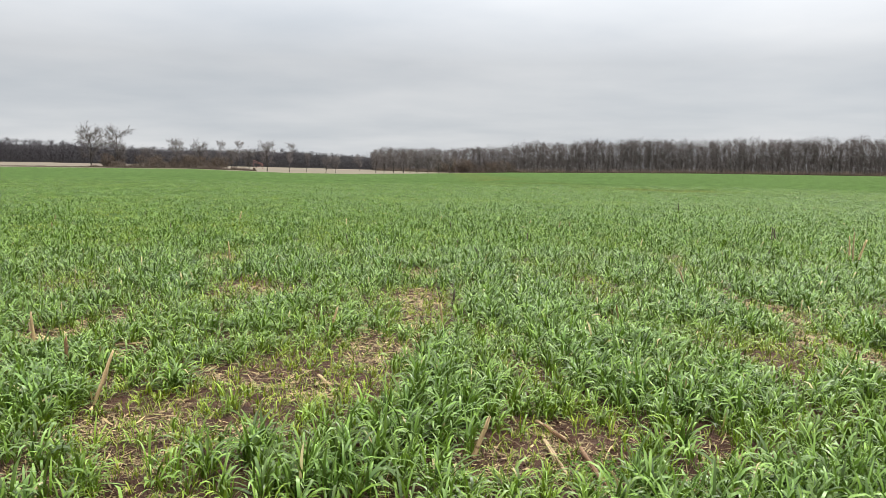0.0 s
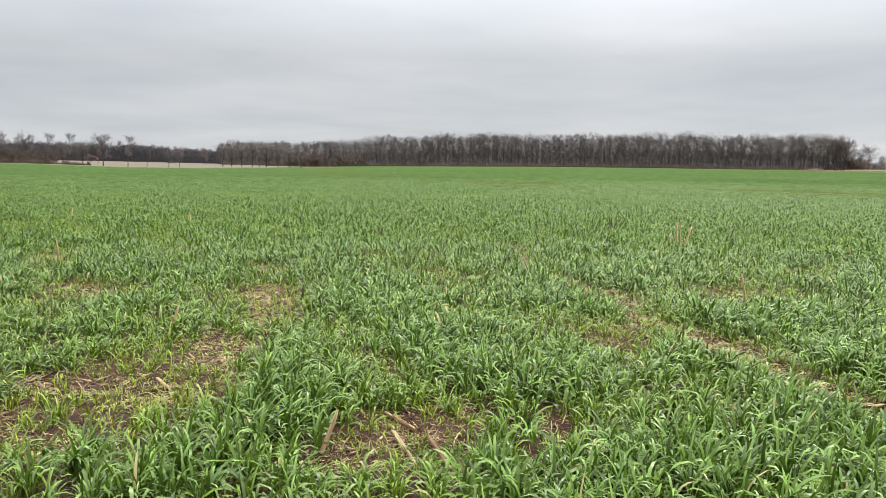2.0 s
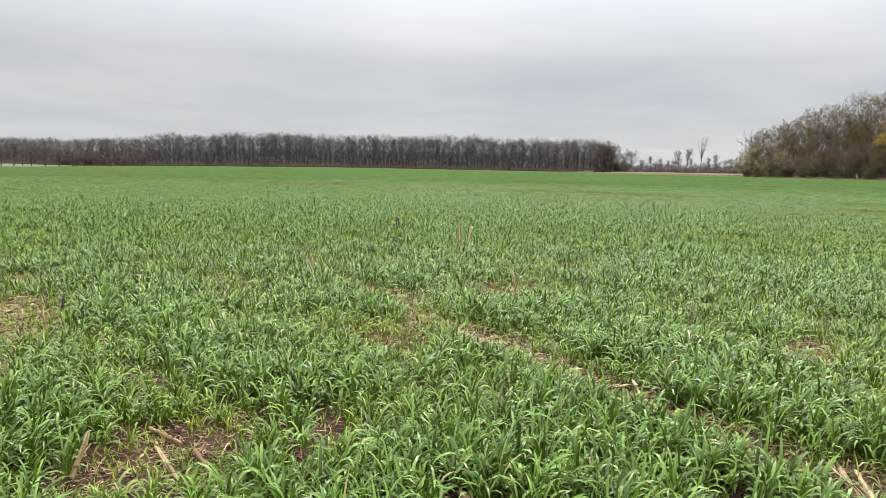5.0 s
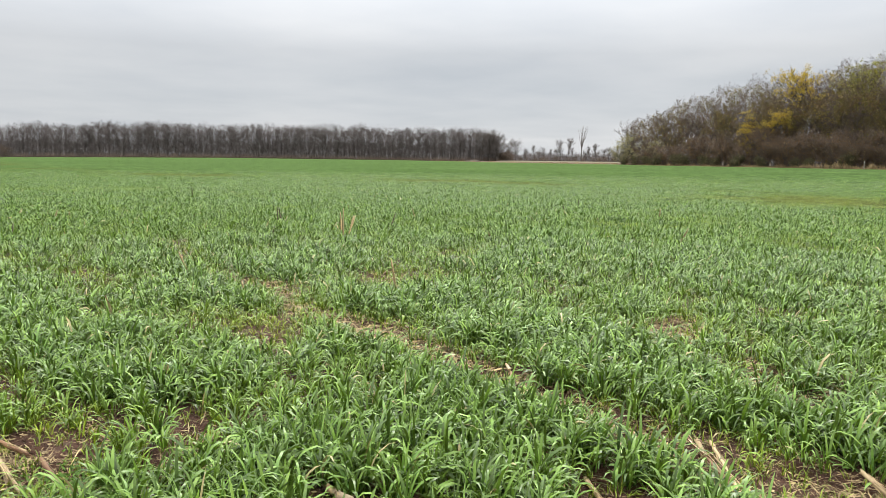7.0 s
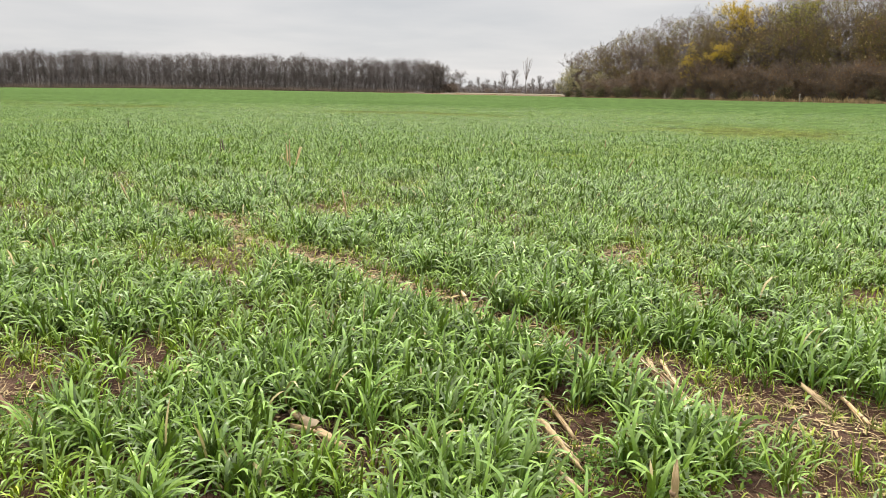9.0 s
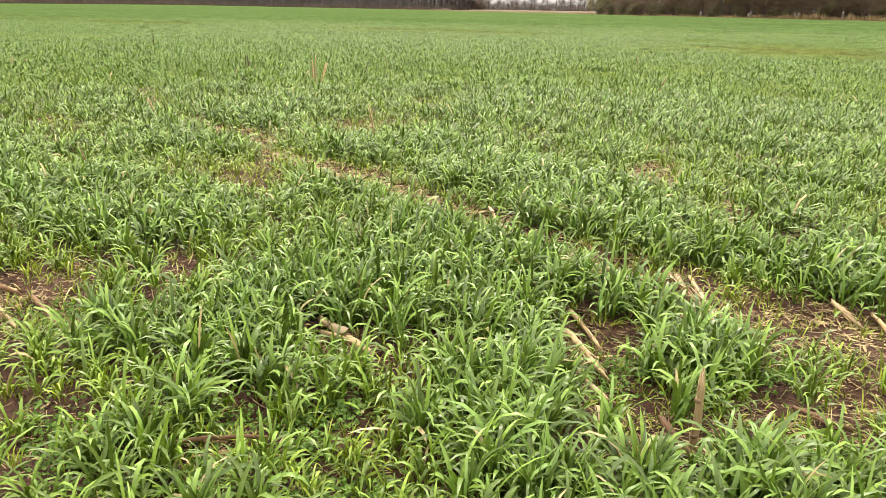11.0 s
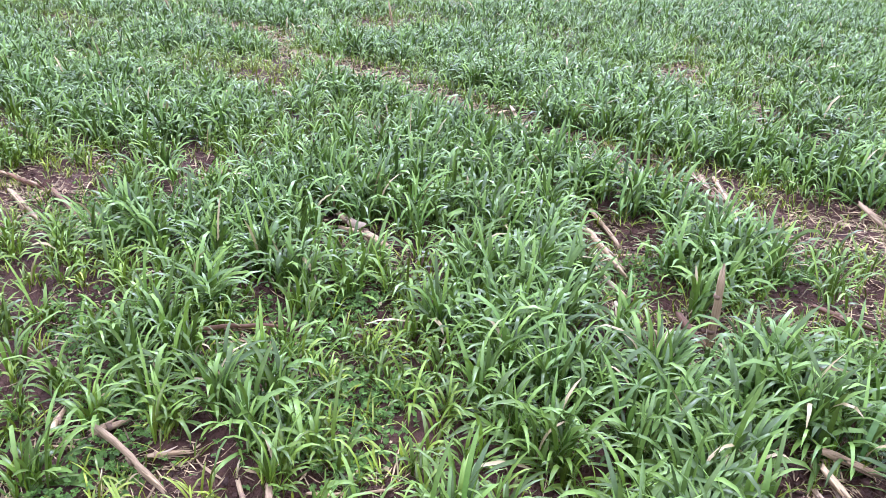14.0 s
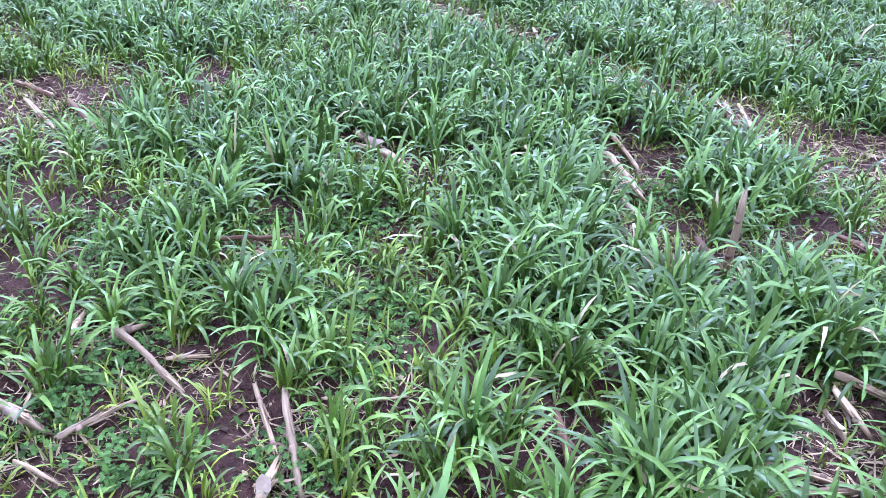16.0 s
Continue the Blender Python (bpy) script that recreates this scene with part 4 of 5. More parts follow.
def grow(rng, height, stems, clear, limbs, angle, reach, twigs, twig_len, twig_w, sides=5, forks=4, lift=0.06, trunk_r=None, distant=False):
    """A bare tree: its trunk and limbs, its fine crown, and the points where leaves may hang."""
    wood, crown, tips = Pile(), Pile(), []
    starts, ways, lens = [], [], []
    for s in range(stems):
        lean = side_way(rng, np.array([0, 0, 1.0]), rng.uniform(0.0, 0.08) if stems == 1 else rng.uniform(0.1, 0.5))
        foot = (0, 0, -0.15) if stems == 1 else (*rng.normal(0, 0.35, 2), -0.15)
        h = height * (0.78 if stems == 1 else rng.uniform(0.5, 0.72))
        r0 = trunk_r or height * 0.014 * (1 if stems == 1 else 0.5)
        trunk = branch(rng, foot, lean, h, 7, wobble=0.04 if stems == 1 else 0.1, lift=0.02)
        rad = np.interp(np.linspace(0, 1, 8), [0, 0.06, 0.5, 1], [r0 * 1.35, r0, r0 * 0.7, r0 * 0.12])
        wood.put(*tube(trunk, rad, sides))
        for i in range(max(3, limbs // stems)):
            f = rng.uniform(clear, 0.97)
            k = f * 7
            j = min(int(k), 6)
            p = trunk[j] + (trunk[j + 1] - trunk[j]) * (k - j)
            room = reach * height * (0.35 + 0.65 * math.sin(math.pi * min(1.0, (1 - f) / (1 - clear) * 0.85 + 0.12)))
            limb = branch(rng, p, side_way(rng, trunk[j + 1] - trunk[j], rng.normal(angle, 0.15)), room * rng.uniform(0.7, 1.15), 4, wobble=0.13, lift=lift)
            r1 = np.interp(f, [0, 1], [r0 * 0.6, r0 * 0.15])
            if distant:
                wood.put(*tube(limb[::2], np.array([r1, r1 * 0.6, r1 * 0.22]), 3))
            else:
                wood.put(*tube(limb, np.linspace(r1, r1 * 0.22, 5), 4))
            for q in range(forks):
                g = rng.uniform(0.25, 1.0) * 4
                j2 = min(int(g), 3)
                p2 = limb[j2] + (limb[j2 + 1] - limb[j2]) * (g - j2)
                fork = branch(rng, p2, side_way(rng, limb[j2 + 1] - limb[j2], rng.normal(0.6, 0.2)), room * rng.uniform(0.3, 0.6), 3, wobble=0.16, lift=lift)
                if distant:
                    starts.append(fork[0])
                    ways.append((fork[3] - fork[0]) / np.linalg.norm(fork[3] - fork[0]))
                    lens.append(np.linalg.norm(fork[3] - fork[0]))
                else:
                    crown.put(*tube(fork, np.linspace(max(r1 * 0.35, twig_w * 1.3), twig_w, 4), 3))
                for w in range(max(1, twigs // (limbs * forks))):
                    g3 = rng.uniform(0.15, 1.0) * 3
                    j3 = min(int(g3), 2)
                    starts.append(fork[j3] + (fork[j3 + 1] - fork[j3]) * (g3 - j3))
                    ways.append(side_way(rng, fork[j3 + 1] - fork[j3] + np.array([0, 0, 0.3 * np.linalg.norm(fork[1] - fork[0])]), rng.normal(0.55, 0.25)))
                    lens.append(twig_len * rng.uniform(0.5, 1.3))
    starts, ways, lens = np.array(starts), np.array(ways), np.array(lens)
    crown.put(*slivers(rng, starts, ways, lens, np.full(len(starts), twig_w)))
    # shared scale, so that the top lies at the height asked for
    top = max(np.concatenate(crown.v)[:, 2].max(), np.concatenate(wood.v)[:, 2].max())
    return wood, crown, starts + ways * lens[:, None] * rng.uniform(0.3, 1.0, (len(starts), 1)), height / top


def tree(name, parts_of, m, label, category, group):
    """A tree from its part meshes, standing at a pose."""
    thing = new(name)
    for key, me, text in parts_of:
        part(key, me, thing, text)
    thing.matrix_world = m
    return tagged(thing, label, category, group)


def stand(az, r, scale, spin, sink=0.1):
    x, y = place(az, r)
    return Matrix.LocRotScale((x, y, float(land(np.array(x), np.array(y))) - sink), Euler((0, 0, spin)), (scale, scale, scale))


def variant(rng, height, bark, twig, leaf=None, leaves=0, leaf_size=0.15, keep=1.0, **kw):
    wood, crown, tips, fit_scale = grow(rng, height, **kw)
    for pile in (wood, crown):
        pile.v = [v * fit_scale for v in pile.v]
    out = [("trunk", wood.mesh("trunk", bark), ""), ("crown", crown.mesh("crown", twig), "")]
    if leaf:
        tips = tips * fit_scale
        pick = tips[rng.integers(0, len(tips), leaves)]
        pick = pick[fractal(pick[:, 0] * 0.35 + 50, pick[:, 2] * 0.35 + 50, 81, 2) > 1 - keep] if keep < 1 else pick
        where = pick + rng.normal(0, leaf_size * 1.6, pick.shape)
        v, t = leaf_bits(rng, where, leaf_size)
        out.append(("foliage", mesh_of("foliage", v, t, [leaf], False), ""))
    return out


def twig_mass(rng, count, az0, az1, near_r, deep, top, low=0.0, length=(1.2, 3.0), width=(0.02, 0.05), lean=0.35, ragged=0.12):
    """Fine upright twigs and whips that fill a stand of trees up to its uneven top."""
    az = rng.uniform(az0, az1, count)
    r = near_r(az) + rng.random(count) ** 1.5 * deep
    x, y = np.sin(np.radians(az)) * r, np.cos(np.radians(az)) * r
    ground = land(x, y)
    crest = r * np.tan(np.radians(top(az))) + EYE_Z - ground
    crest = crest * (1 + ragged * 2 * (fractal(az * 2.2, r * 0.05, 95, 3) - 0.55))
    z = ground + np.maximum(crest * rng.uniform(low, 0.97, count) - length[0], 0)
    way = rng.normal(0, lean, (count, 3)) + np.array([0, 0, 1])
    way /= np.linalg.norm(way, axis=1)[:, None]
    run = np.minimum(rng.uniform(*length, count), np.maximum(ground + crest - z, 0.4))
    return slivers(rng, np.stack([x, y, z], -1), way, run, rng.uniform(*width, count))


def build_wood():
    """The leafless wood that closes the field: its front trees one by one, those behind together."""
    rng = np.random.default_rng(21)
    forest = dict(stems=1, clear=0.2, limbs=24, angle=0.5, reach=0.2, twigs=620, twig_len=1.7, twig_w=0.024, forks=4, trunk_r=0.17, distant=True)
    kinds = [variant(np.random.default_rng(100 + i), 18.0, BARK, TWIG, **dict(forest, clear=0.12 + 0.035 * i, reach=0.27 + 0.03 * (i % 4), angle=0.5 + 0.08 * (i % 3), limbs=22 + i)) for i in range(9)]
    plain = [variant(np.random.default_rng(130 + i), 18.0, BARK, TWIG, **dict(forest, clear=0.15 + 0.05 * i, twigs=280, limbs=18, twig_w=0.035)) for i in range(4)]
    tops_az, tops_el = [-5.5, -4.4, 0.5, 5, 10.7, 17, 27, 30, 36.6, 37.5, 38.3], [1.35, 1.52, 1.50, 1.93, 2.20, 2.26, 2.44, 2.28, 2.28, 1.95, 0.9]

    def height_at(az, r):
        x, y = place(az, r)
        return r * math.tan(radians(float(np.interp(az, tops_az, tops_el)))) + EYE_Z - float(land(np.array(x), np.array(y)))

    def front(az):
        return float(np.interp(az, [-6, -3, 1, 5, 38, 39], [500, 470, 440, 434, 434, 440]))

    def uneven(az):
        return float(1 + 0.26 * (fractal(np.array(az * 0.9), np.array(2.0), 97, 3) - 0.55))

    first = {}
    az = -5.2
    while az < 38.0:
        k = int(rng.integers(0, len(kinds)))
        r = front(az) + rng.uniform(0, 9)
        m = stand(az, r, height_at(az, r) * uneven(az) / 18.0 * rng.uniform(0.86, 1.06), rng.uniform(0, 6.28))
        if k in first:
            copy_thing(first[k], m).scale = m.to_scale()
        else:
            first[k] = tree("bare_tree", kinds[k], m, "tall leafless grey-brown tree at the edge of the wood", "tree", "trees of the wood edge")
        az += rng.uniform(0.2, 0.36)
    # behind them
    trunks, crowns = Pile(), Pile()
    thin = [(np.array([w.co for w in k[0][1].vertices]), np.array([p.vertices[:] for p in k[0][1].polygons]), np.array([w.co for w in k[1][1].vertices]), np.array([p.vertices[:] for p in k[1][1].polygons])) for k in plain]
    for row in range(5):
        az = -5.4 + rng.uniform(0, 0.4)
        while az < 38.1:
            r = front(az) + 6 + row * 9 + rng.uniform(-3, 3)
            wv, wt, cv, ct = thin[int(rng.integers(0, 4))]
            m = np.array(stand(az, r, height_at(az, r) * uneven(az) / 18.0 * rng.uniform(0.84, 1.05), rng.uniform(0, 6.28)))
            trunks.put(wv @ m[:3, :3].T + m[:3, 3], wt)
            crowns.put(cv @ m[:3, :3].T + m[:3, 3], ct)
            az += rng.uniform(0.48, 0.75)
    # whips, saplings and twigs fill the stand
    def edge_of(az):
        return np.interp(az, [-6, -3, 1, 5, 38, 39], [500, 470, 440, 434, 434, 440])

    def crest_of(az):
        return np.interp(az, tops_az, tops_el)

    crowns.put(*twig_mass(rng, 70000, -5.2, 38.0, edge_of, 60, crest_of, 0.0, (1.2, 3.4), (0.02, 0.055), 0.5, 0.16))
    crowns.put(*twig_mass(rng, 26000, -5.2, 38.0, edge_of, 95, lambda az: crest_of(az) * 0.5, 0.0, (3.0, 8.0), (0.03, 0.10), 0.12))
    wood = new("deep_wood")
    part("trunks", trunks.mesh("trunks", BARK), wood)
    part("crowns", crowns.mesh("crowns", TWIG), wood)
    tagged(wood, "dense leafless deciduous wood behind the field", "wood", kind="stuff")
    # the wood on the far side of the harvested field
    far = Pile()
    el_az, el = [-42, -29, -26, -22, -16, -11, -8, -5.5, -4], [1.7, 1.62, 1.60, 1.30, 1.30, 1.30, 1.05, 0.92, 0.9]
    for row in range(3):
        az = -42.0
        while az < -3.0:
            r = float(beyond_r(az)) + 6 + row * 10 + rng.uniform(-5, 5)
            x, y = place(az, r)
            h = r * math.tan(radians(float(np.interp(az, el_az, el)))) + EYE_Z - float(land(np.array(x), np.array(y)))
            wv, wt, cv, ct = thin[int(rng.integers(0, 4))]
            m = np.array(stand(az, r, h / 18.0 * rng.uniform(0.85, 1.05), rng.uniform(0, 6.28)))
            wide = np.array([1.9, 1.9, 1.0])
            far.put((wv * wide) @ m[:3, :3].T + m[:3, 3], wt)
            far.put((cv * wide) @ m[:3, :3].T + m[:3, 3], ct)
            az += rng.uniform(0.45, 0.75)
    far.put(*twig_mass(rng, 70000, -42, -3.2, beyond_r, 60, lambda az: np.interp(az, el_az, el) * 0.8, 0.0, (0.9, 2.2), (0.09, 0.2), 1.3, 0.22))
    far.put(*twig_mass(rng, 20000, -42, -3.2, lambda az: beyond_r(az) + 50, 50, lambda az: np.interp(az, el_az, el) * 0.75, 0.0, (2.0, 6.0), (0.25, 0.5), 0.35, 0.2))
    tagged(new("far_wood", far.mesh("far_wood", HAZY_TWIG)), "distant dark leafless wood behind a harvested field", "wood", kind="stuff")
    # low scrub under the wood's edge
    scrub = Pile()
    for _ in range(2000):
        az = rng.uniform(-5, 38)
        r = front(az) + rng.uniform(-2, 3)
        x, y = place(az, r)
        m = 9
        p = np.array([x, y, float(land(np.array(x), np.array(y)))]) + rng.normal(0, 0.5, (m, 3)) * np.array([1, 1, 0])
        w = rng.normal(0, 0.5, (m, 3)) + np.array([0, 0, 1])
        w /= np.linalg.norm(w, axis=1)[:, None]
        scrub.put(*slivers(rng, p, w, rng.uniform(0.8, 3.2, m), np.full(m, 0.05)))
    tagged(new("scrub", scrub.mesh("scrub", BRUSH)), "low leafless brown scrub along the wood", "scrub", kind="stuff")


build_wood()


def poplar(rng, height):
    """A pruned poplar: a bare trunk that opens into a narrow fan of upright limbs."""
    wood, crown = Pile(), Pile()
    trunk = branch(rng, (0, 0, -0.2), (0.02, 0, 1), height * 0.42, 5, wobble=0.02)
    wood.put(*tube(trunk, np.linspace(0.30, 0.2, 6), 7))
    for i in range(9):
        start = trunk[-1] - np.array([0, 0, rng.uniform(0, 0.12) * height])
        way = side_way(rng, np.array([0, 0, 1.0]), rng.uniform(0.08, 0.36))
        limb = branch(rng, start, way, height * rng.uniform(0.45, 0.6), 6, wobble=0.05, lift=0.04)
        wood.put(*tube(limb, np.linspace(0.11, 0.03, 7), 5))
        starts = limb[rng.integers(1, 7, 34)] + rng.normal(0, 0.1, (34, 3))
        ways = np.array([side_way(rng, way + np.array([0, 0, 0.3]), rng.uniform(0.15, 0.5)) for _ in range(34)])
        crown.put(*slivers(rng, starts, ways, rng.uniform(0.8, 2.4, 34), np.full(34, 0.028)))
    top = np.concatenate(crown.v)[:, 2].max()
    for pile in (wood, crown):
        pile.v = [v * height / top for v in pile.v]
    return [("trunk", wood.mesh("trunk", MID_TWIG), ""), ("crown", crown.mesh("crown", PALE_TWIG), "")]


def build_hedgerow():
    """Single trees and bushes on the field margin and in the gaps."""
    wide = dict(stems=1, clear=0.24, limbs=38, angle=0.86, reach=0.36, twigs=3600, twig_len=1.1, twig_w=0.014, forks=6, lift=0.03, trunk_r=0.2)
    slim = dict(stems=1, clear=0.32, limbs=30, angle=0.6, reach=0.27, twigs=1800, twig_len=1.0, twig_w=0.014, forks=5, lift=0.10, trunk_r=0.15)
    bush = dict(stems=6, clear=0.10, limbs=30, angle=0.7, reach=0.28, twigs=620, twig_len=0.9, twig_w=0.022, forks=3, lift=0.05, distant=True)
    shapes = {"wide": [variant(np.random.default_rng(200 + i), 12.0, BARK, MID_TWIG, **wide) for i in range(3)],
              "slim": [variant(np.random.default_rng(210 + i), 12.0, BARK, MID_TWIG, **slim) for i in range(2)],
              "wide_far": [variant(np.random.default_rng(240 + i), 12.0, BARK, MID_TWIG, **dict(wide, twig_w=0.028, twigs=1300, forks=5)) for i in range(2)],
              "slim_far": [variant(np.random.default_rng(250 + i), 12.0, BARK, MID_TWIG, **dict(slim, twig_w=0.028, twigs=800, forks=4)) for i in range(2)],
              "bush": [variant(np.random.default_rng(220 + i), 5.0, BARK, WARM_TWIG, **bush) for i in range(3)],
              "poplar": [poplar(np.random.default_rng(230), 20.0)]}
    size = {"wide": 12.0, "slim": 12.0, "wide_far": 12.0, "slim_far": 12.0, "bush": 5.0, "poplar": 20.0}
    # kind, azimuth, distance, elevation of the top
    left = [("wide", -24.25, 285, 2.95), ("wide", -22.6, 290, 2.85), ("wide", -18.85, 285, 2.0), ("wide", -17.3, 290, 1.95), ("slim", -16.1, 288, 1.86), ("slim", -14.9, 292, 1.9), ("wide", -14.0, 300, 1.45),
            ("wide", -12.75, 285, 1.95), ("slim", -11.2, 285, 1.82), ("slim", -10.0, 288, 1.15), ("wide", -8.6, 285, 0.98), ("wide", -7.9, 284, 0.92), ("wide", -20.6, 290, 1.45), ("wide", -15.2, 310, 1.3),
            ("wide", -6.2, 400, 1.05)]
    right = [("wide_far", 38.1, 437, 1.65), ("wide_far", 38.45, 445, 1.0), ("wide_far", 37.25, 430, 2.36), ("wide_far", 37.75, 432, 2.15), ("wide_far", 36.7, 431, 2.28), ("wide_far", 37.4, 440, 2.3), ("wide_far", 38.75, 450, 1.20), ("wide_far", 39.2, 452, 1.42), ("slim_far", 40.6, 470, 1.0), ("slim_far", 41.2, 460, 0.9), ("slim_far", 42.45, 455, 1.45), ("slim_far", 42.95, 456, 1.52), ("poplar", 43.92, 450, 2.6),
             ("slim_far", 44.5, 470, 1.0), ("wide_far", 45.5, 480, 0.85), ("wide_far", 45.0, 500, 0.7), ("wide_far", 46.2, 500, 0.8), ("slim_far", 39.9, 470, 0.8), ("wide_far", 40.9, 480, 0.7), ("slim_far", 41.8, 470, 0.75), ("wide_far", 42.2, 490, 0.8), ("slim_far", 43.3, 480, 0.9), ("wide_far", 44.2, 490, 0.7), ("slim_far", 44.9, 470, 1.15), ("slim_far", 45.8, 470, 0.95)]
    rng = np.random.default_rng(31)
    first = {}

    def put(kind, az, r, el, label, category, group, name):
        k = int(rng.integers(0, len(shapes[kind])))
        x, y = place(az, r)
        h = r * math.tan(radians(el)) + EYE_Z - float(land(np.array(x), np.array(y)))
        m = stand(az, r, h * (1.15 if kind.endswith("_far") and az > 38.5 else 1.0) / size[kind], rng.uniform(0, 6.28))
        if (kind, k, group) in first:
            copy_thing(first[kind, k, group], m).scale = m.to_scale()
        else:
            first[kind, k, group] = tree(name, shapes[kind][k], m, label, category, group)

    for kind, az, r, el in left:
        put(kind, az, r, el, "bare spreading tree in the hedgerow beside the harvested field", "tree", "hedgerow trees", "hedgerow_tree")
    for kind, az, r, el in right:
        tall = kind == "poplar"
        put(kind, az, r, el, "slender pale leafless poplar standing above the scrub" if tall else "small bare tree in the gap between wood and thicket", "tree", "" if tall else "gap trees", "poplar" if tall else "small_tree")
    for _ in range(44):
        az = rng.uniform(-23.5, -15.5)
        put("bush", az, 286 + rng.uniform(-4, 10), rng.uniform(0.25, 0.95), "leafless brown hedge bush with dense twigs", "bush", "hedge bushes", "hedge_bush")
    for az in (-5.0, -4.4, -3.7, -3.0, -2.5, -2.0, -1.2, -0.4, 0.4):
        put("wide_far", az, rng.uniform(320, 350), rng.uniform(1.15, 1.45), "dark bare tree standing before the wood", "tree", "trees before the wood", "edge_tree")
    for _ in range(26):
        az = rng.uniform(-0.6, 5.0)
        put("bush", az, rng.uniform(424, 431), rng.uniform(0.3, 0.95), "brown leafless bush at the foot of the wood", "bush", "bushes before the wood", "edge_bush")
    for _ in range(60):
        az = rng.uniform(37.9, 47.0)
        put("bush", az, rng.uniform(430, 480), rng.uniform(0.05, 0.42) + 0.4 * (az < 38.9), "leafless scrub bush on the far margin", "bush", "margin bushes", "scrub_bush")

    for az in (38.02, 38.12, 38.22, 38.32, 38.42):
        put("bush", az, rng.uniform(434, 440), rng.uniform(0.35, 0.75), "leafless scrub bush on the far margin", "bush", "margin bushes", "scrub_bush")
    low = Pile()
    low.put(*twig_mass(rng, 12000, 38.2, 47.2, lambda az: az * 0 + 560.0, 60, lambda az: az * 0 + 0.55, 0.0, (1.0, 3.5), (0.04, 0.09), 0.6, 0.6))
    verge = Pile()
    verge.put(*twig_mass(rng, 16000, -40.0, -13.5, lambda az: az * 0 + 281.0, 9, lambda az: np.interp(az, [-40, -25, -21, -17.5, -15.5, -10.5], [-0.19, -0.17, 0.34, 0.25, -0.1, -0.4]), 0.0, (0.5, 1.8), (0.03, 0.07), 0.9, 0.9))
    tagged(new("hedge_growth", verge.mesh("hedge_growth", WARM_TWIG)), "low tangled brown growth at the foot of the hedgerow", "scrub", kind="stuff")
    tagged(new("distant_scrub", low.mesh("distant_scrub", TWIG)), "low distant line of bare scrub on the horizon", "scrub", kind="stuff")


build_hedgerow()


def build_thicket():
    """The overgrown bank to the right: brush in front, trees with the last leaves behind."""
    rng = np.random.default_rng(41)
    tall = dict(stems=2, clear=0.16, limbs=40, angle=0.62, reach=0.24, twigs=1300, twig_len=1.15, twig_w=0.020, forks=4, lift=0.05, trunk_r=0.17, distant=True)
    low = dict(stems=9, clear=0.06, limbs=45, angle=0.75, reach=0.34, twigs=1500, twig_len=0.8, twig_w=0.017, forks=4, lift=0.02, distant=True)
    kinds = {"bare": [variant(np.random.default_rng(300 + i), 18.0, BARK, WARM_TWIG, **tall) for i in range(2)],
             "olive": [variant(np.random.default_rng(310 + i), 18.0, BARK, WARM_TWIG, OLIVE_LEAF, 4200, 0.13, 0.6, **tall) for i in range(3)],
             "yellow": [variant(np.random.default_rng(320), 18.0, BARK, TWIG, YELLOW_LEAF, 9000, 0.15, 0.6, **dict(tall, reach=0.19, clear=0.3))],
             "lime": [variant(np.random.default_rng(322), 18.0, BARK, TWIG, LIME_LEAF, 5200, 0.14, 0.85, **tall)],
             "pale": [variant(np.random.default_rng(325), 10.0, BARK, TWIG, PALE_LEAF, 5200, 0.10, 0.9, **dict(tall, stems=3, clear=0.05, reach=0.34, angle=0.8))],
             "brush": [variant(np.random.default_rng(330 + i), 6.0, BARK, BRUSH, RUSSET_LEAF, 1500, 0.10, 0.75, **low) for i in range(3)]}
    size = {"bare": 18.0, "olive": 18.0, "yellow": 18.0, "lime": 18.0, "pale": 10.0, "brush": 6.0}
    words = {"bare": "leafless grey tree in the overgrown bank", "olive": "half-bare tree with sparse olive green leaves", "yellow": "tree with clear yellow autumn leaves", "lime": "tree with thinning yellow-green leaves", "pale": "low spreading tree with pale straw-yellow leaves", "brush": "dense russet-brown leafless brush at the field margin"}
    tops_az, tops_el = [46.4, 47.2, 48.3, 51.7, 56, 61.5, 65, 72, 82], [1.7, 2.5, 3.4, 4.85, 5.75, 6.65, 7.3, 8.0, 8.3]
    first = {}

    def put(kind, az, r, h):
        k = int(rng.integers(0, len(kinds[kind])))
        m = stand(az, r, h / size[kind], rng.uniform(0, 6.28))
        if (kind, k) in first:
            copy_thing(first[kind, k], m).scale = m.to_scale()
        else:
            brush = kind == "brush"
            first[kind, k] = tree("thicket_brush" if brush else "thicket_tree", kinds[kind][k], m, words[kind], "bush" if brush else "tree", "thicket brush" if brush else "thicket trees")

    def front(az):
        return float(np.interp(az, EDGE_AZ, EDGE_R)) + 5

    def height(az, r, part_of):
        x, y = place(az, r)
        return (r * math.tan(radians(float(np.interp(az, tops_az, tops_el)) * part_of))) + EYE_Z - float(land(np.array(x), np.array(y)))

    for row, (deep, share, gap) in enumerate(((7, 0.62, 1.5), (14, 0.82, 1.3), (22, 0.97, 1.2), (32, 1.0, 1.6))):
        az = 47.3 + 0.25 * row
        while az < 82:
            r = front(az) + deep + rng.uniform(-3, 3)
            kind = "olive" if rng.random() < np.interp(az, [49, 54, 58], [0.45, 0.42, 0.66]) else "bare"
            put(kind, az, r, height(az, r, share * rng.uniform(0.86, 1.02)))
            az += gap * rng.uniform(0.75, 1.25)
    for az, deep, share in ((56.05, 6, 0.64), (60.3, 22, 0.98)):
        r = front(az) + deep
        put("yellow", az, r, height(az, r, share))
    for az in (62.4, 63.1):
        put("lime", az, front(az) + 18, height(az, front(az) + 18, 0.98))
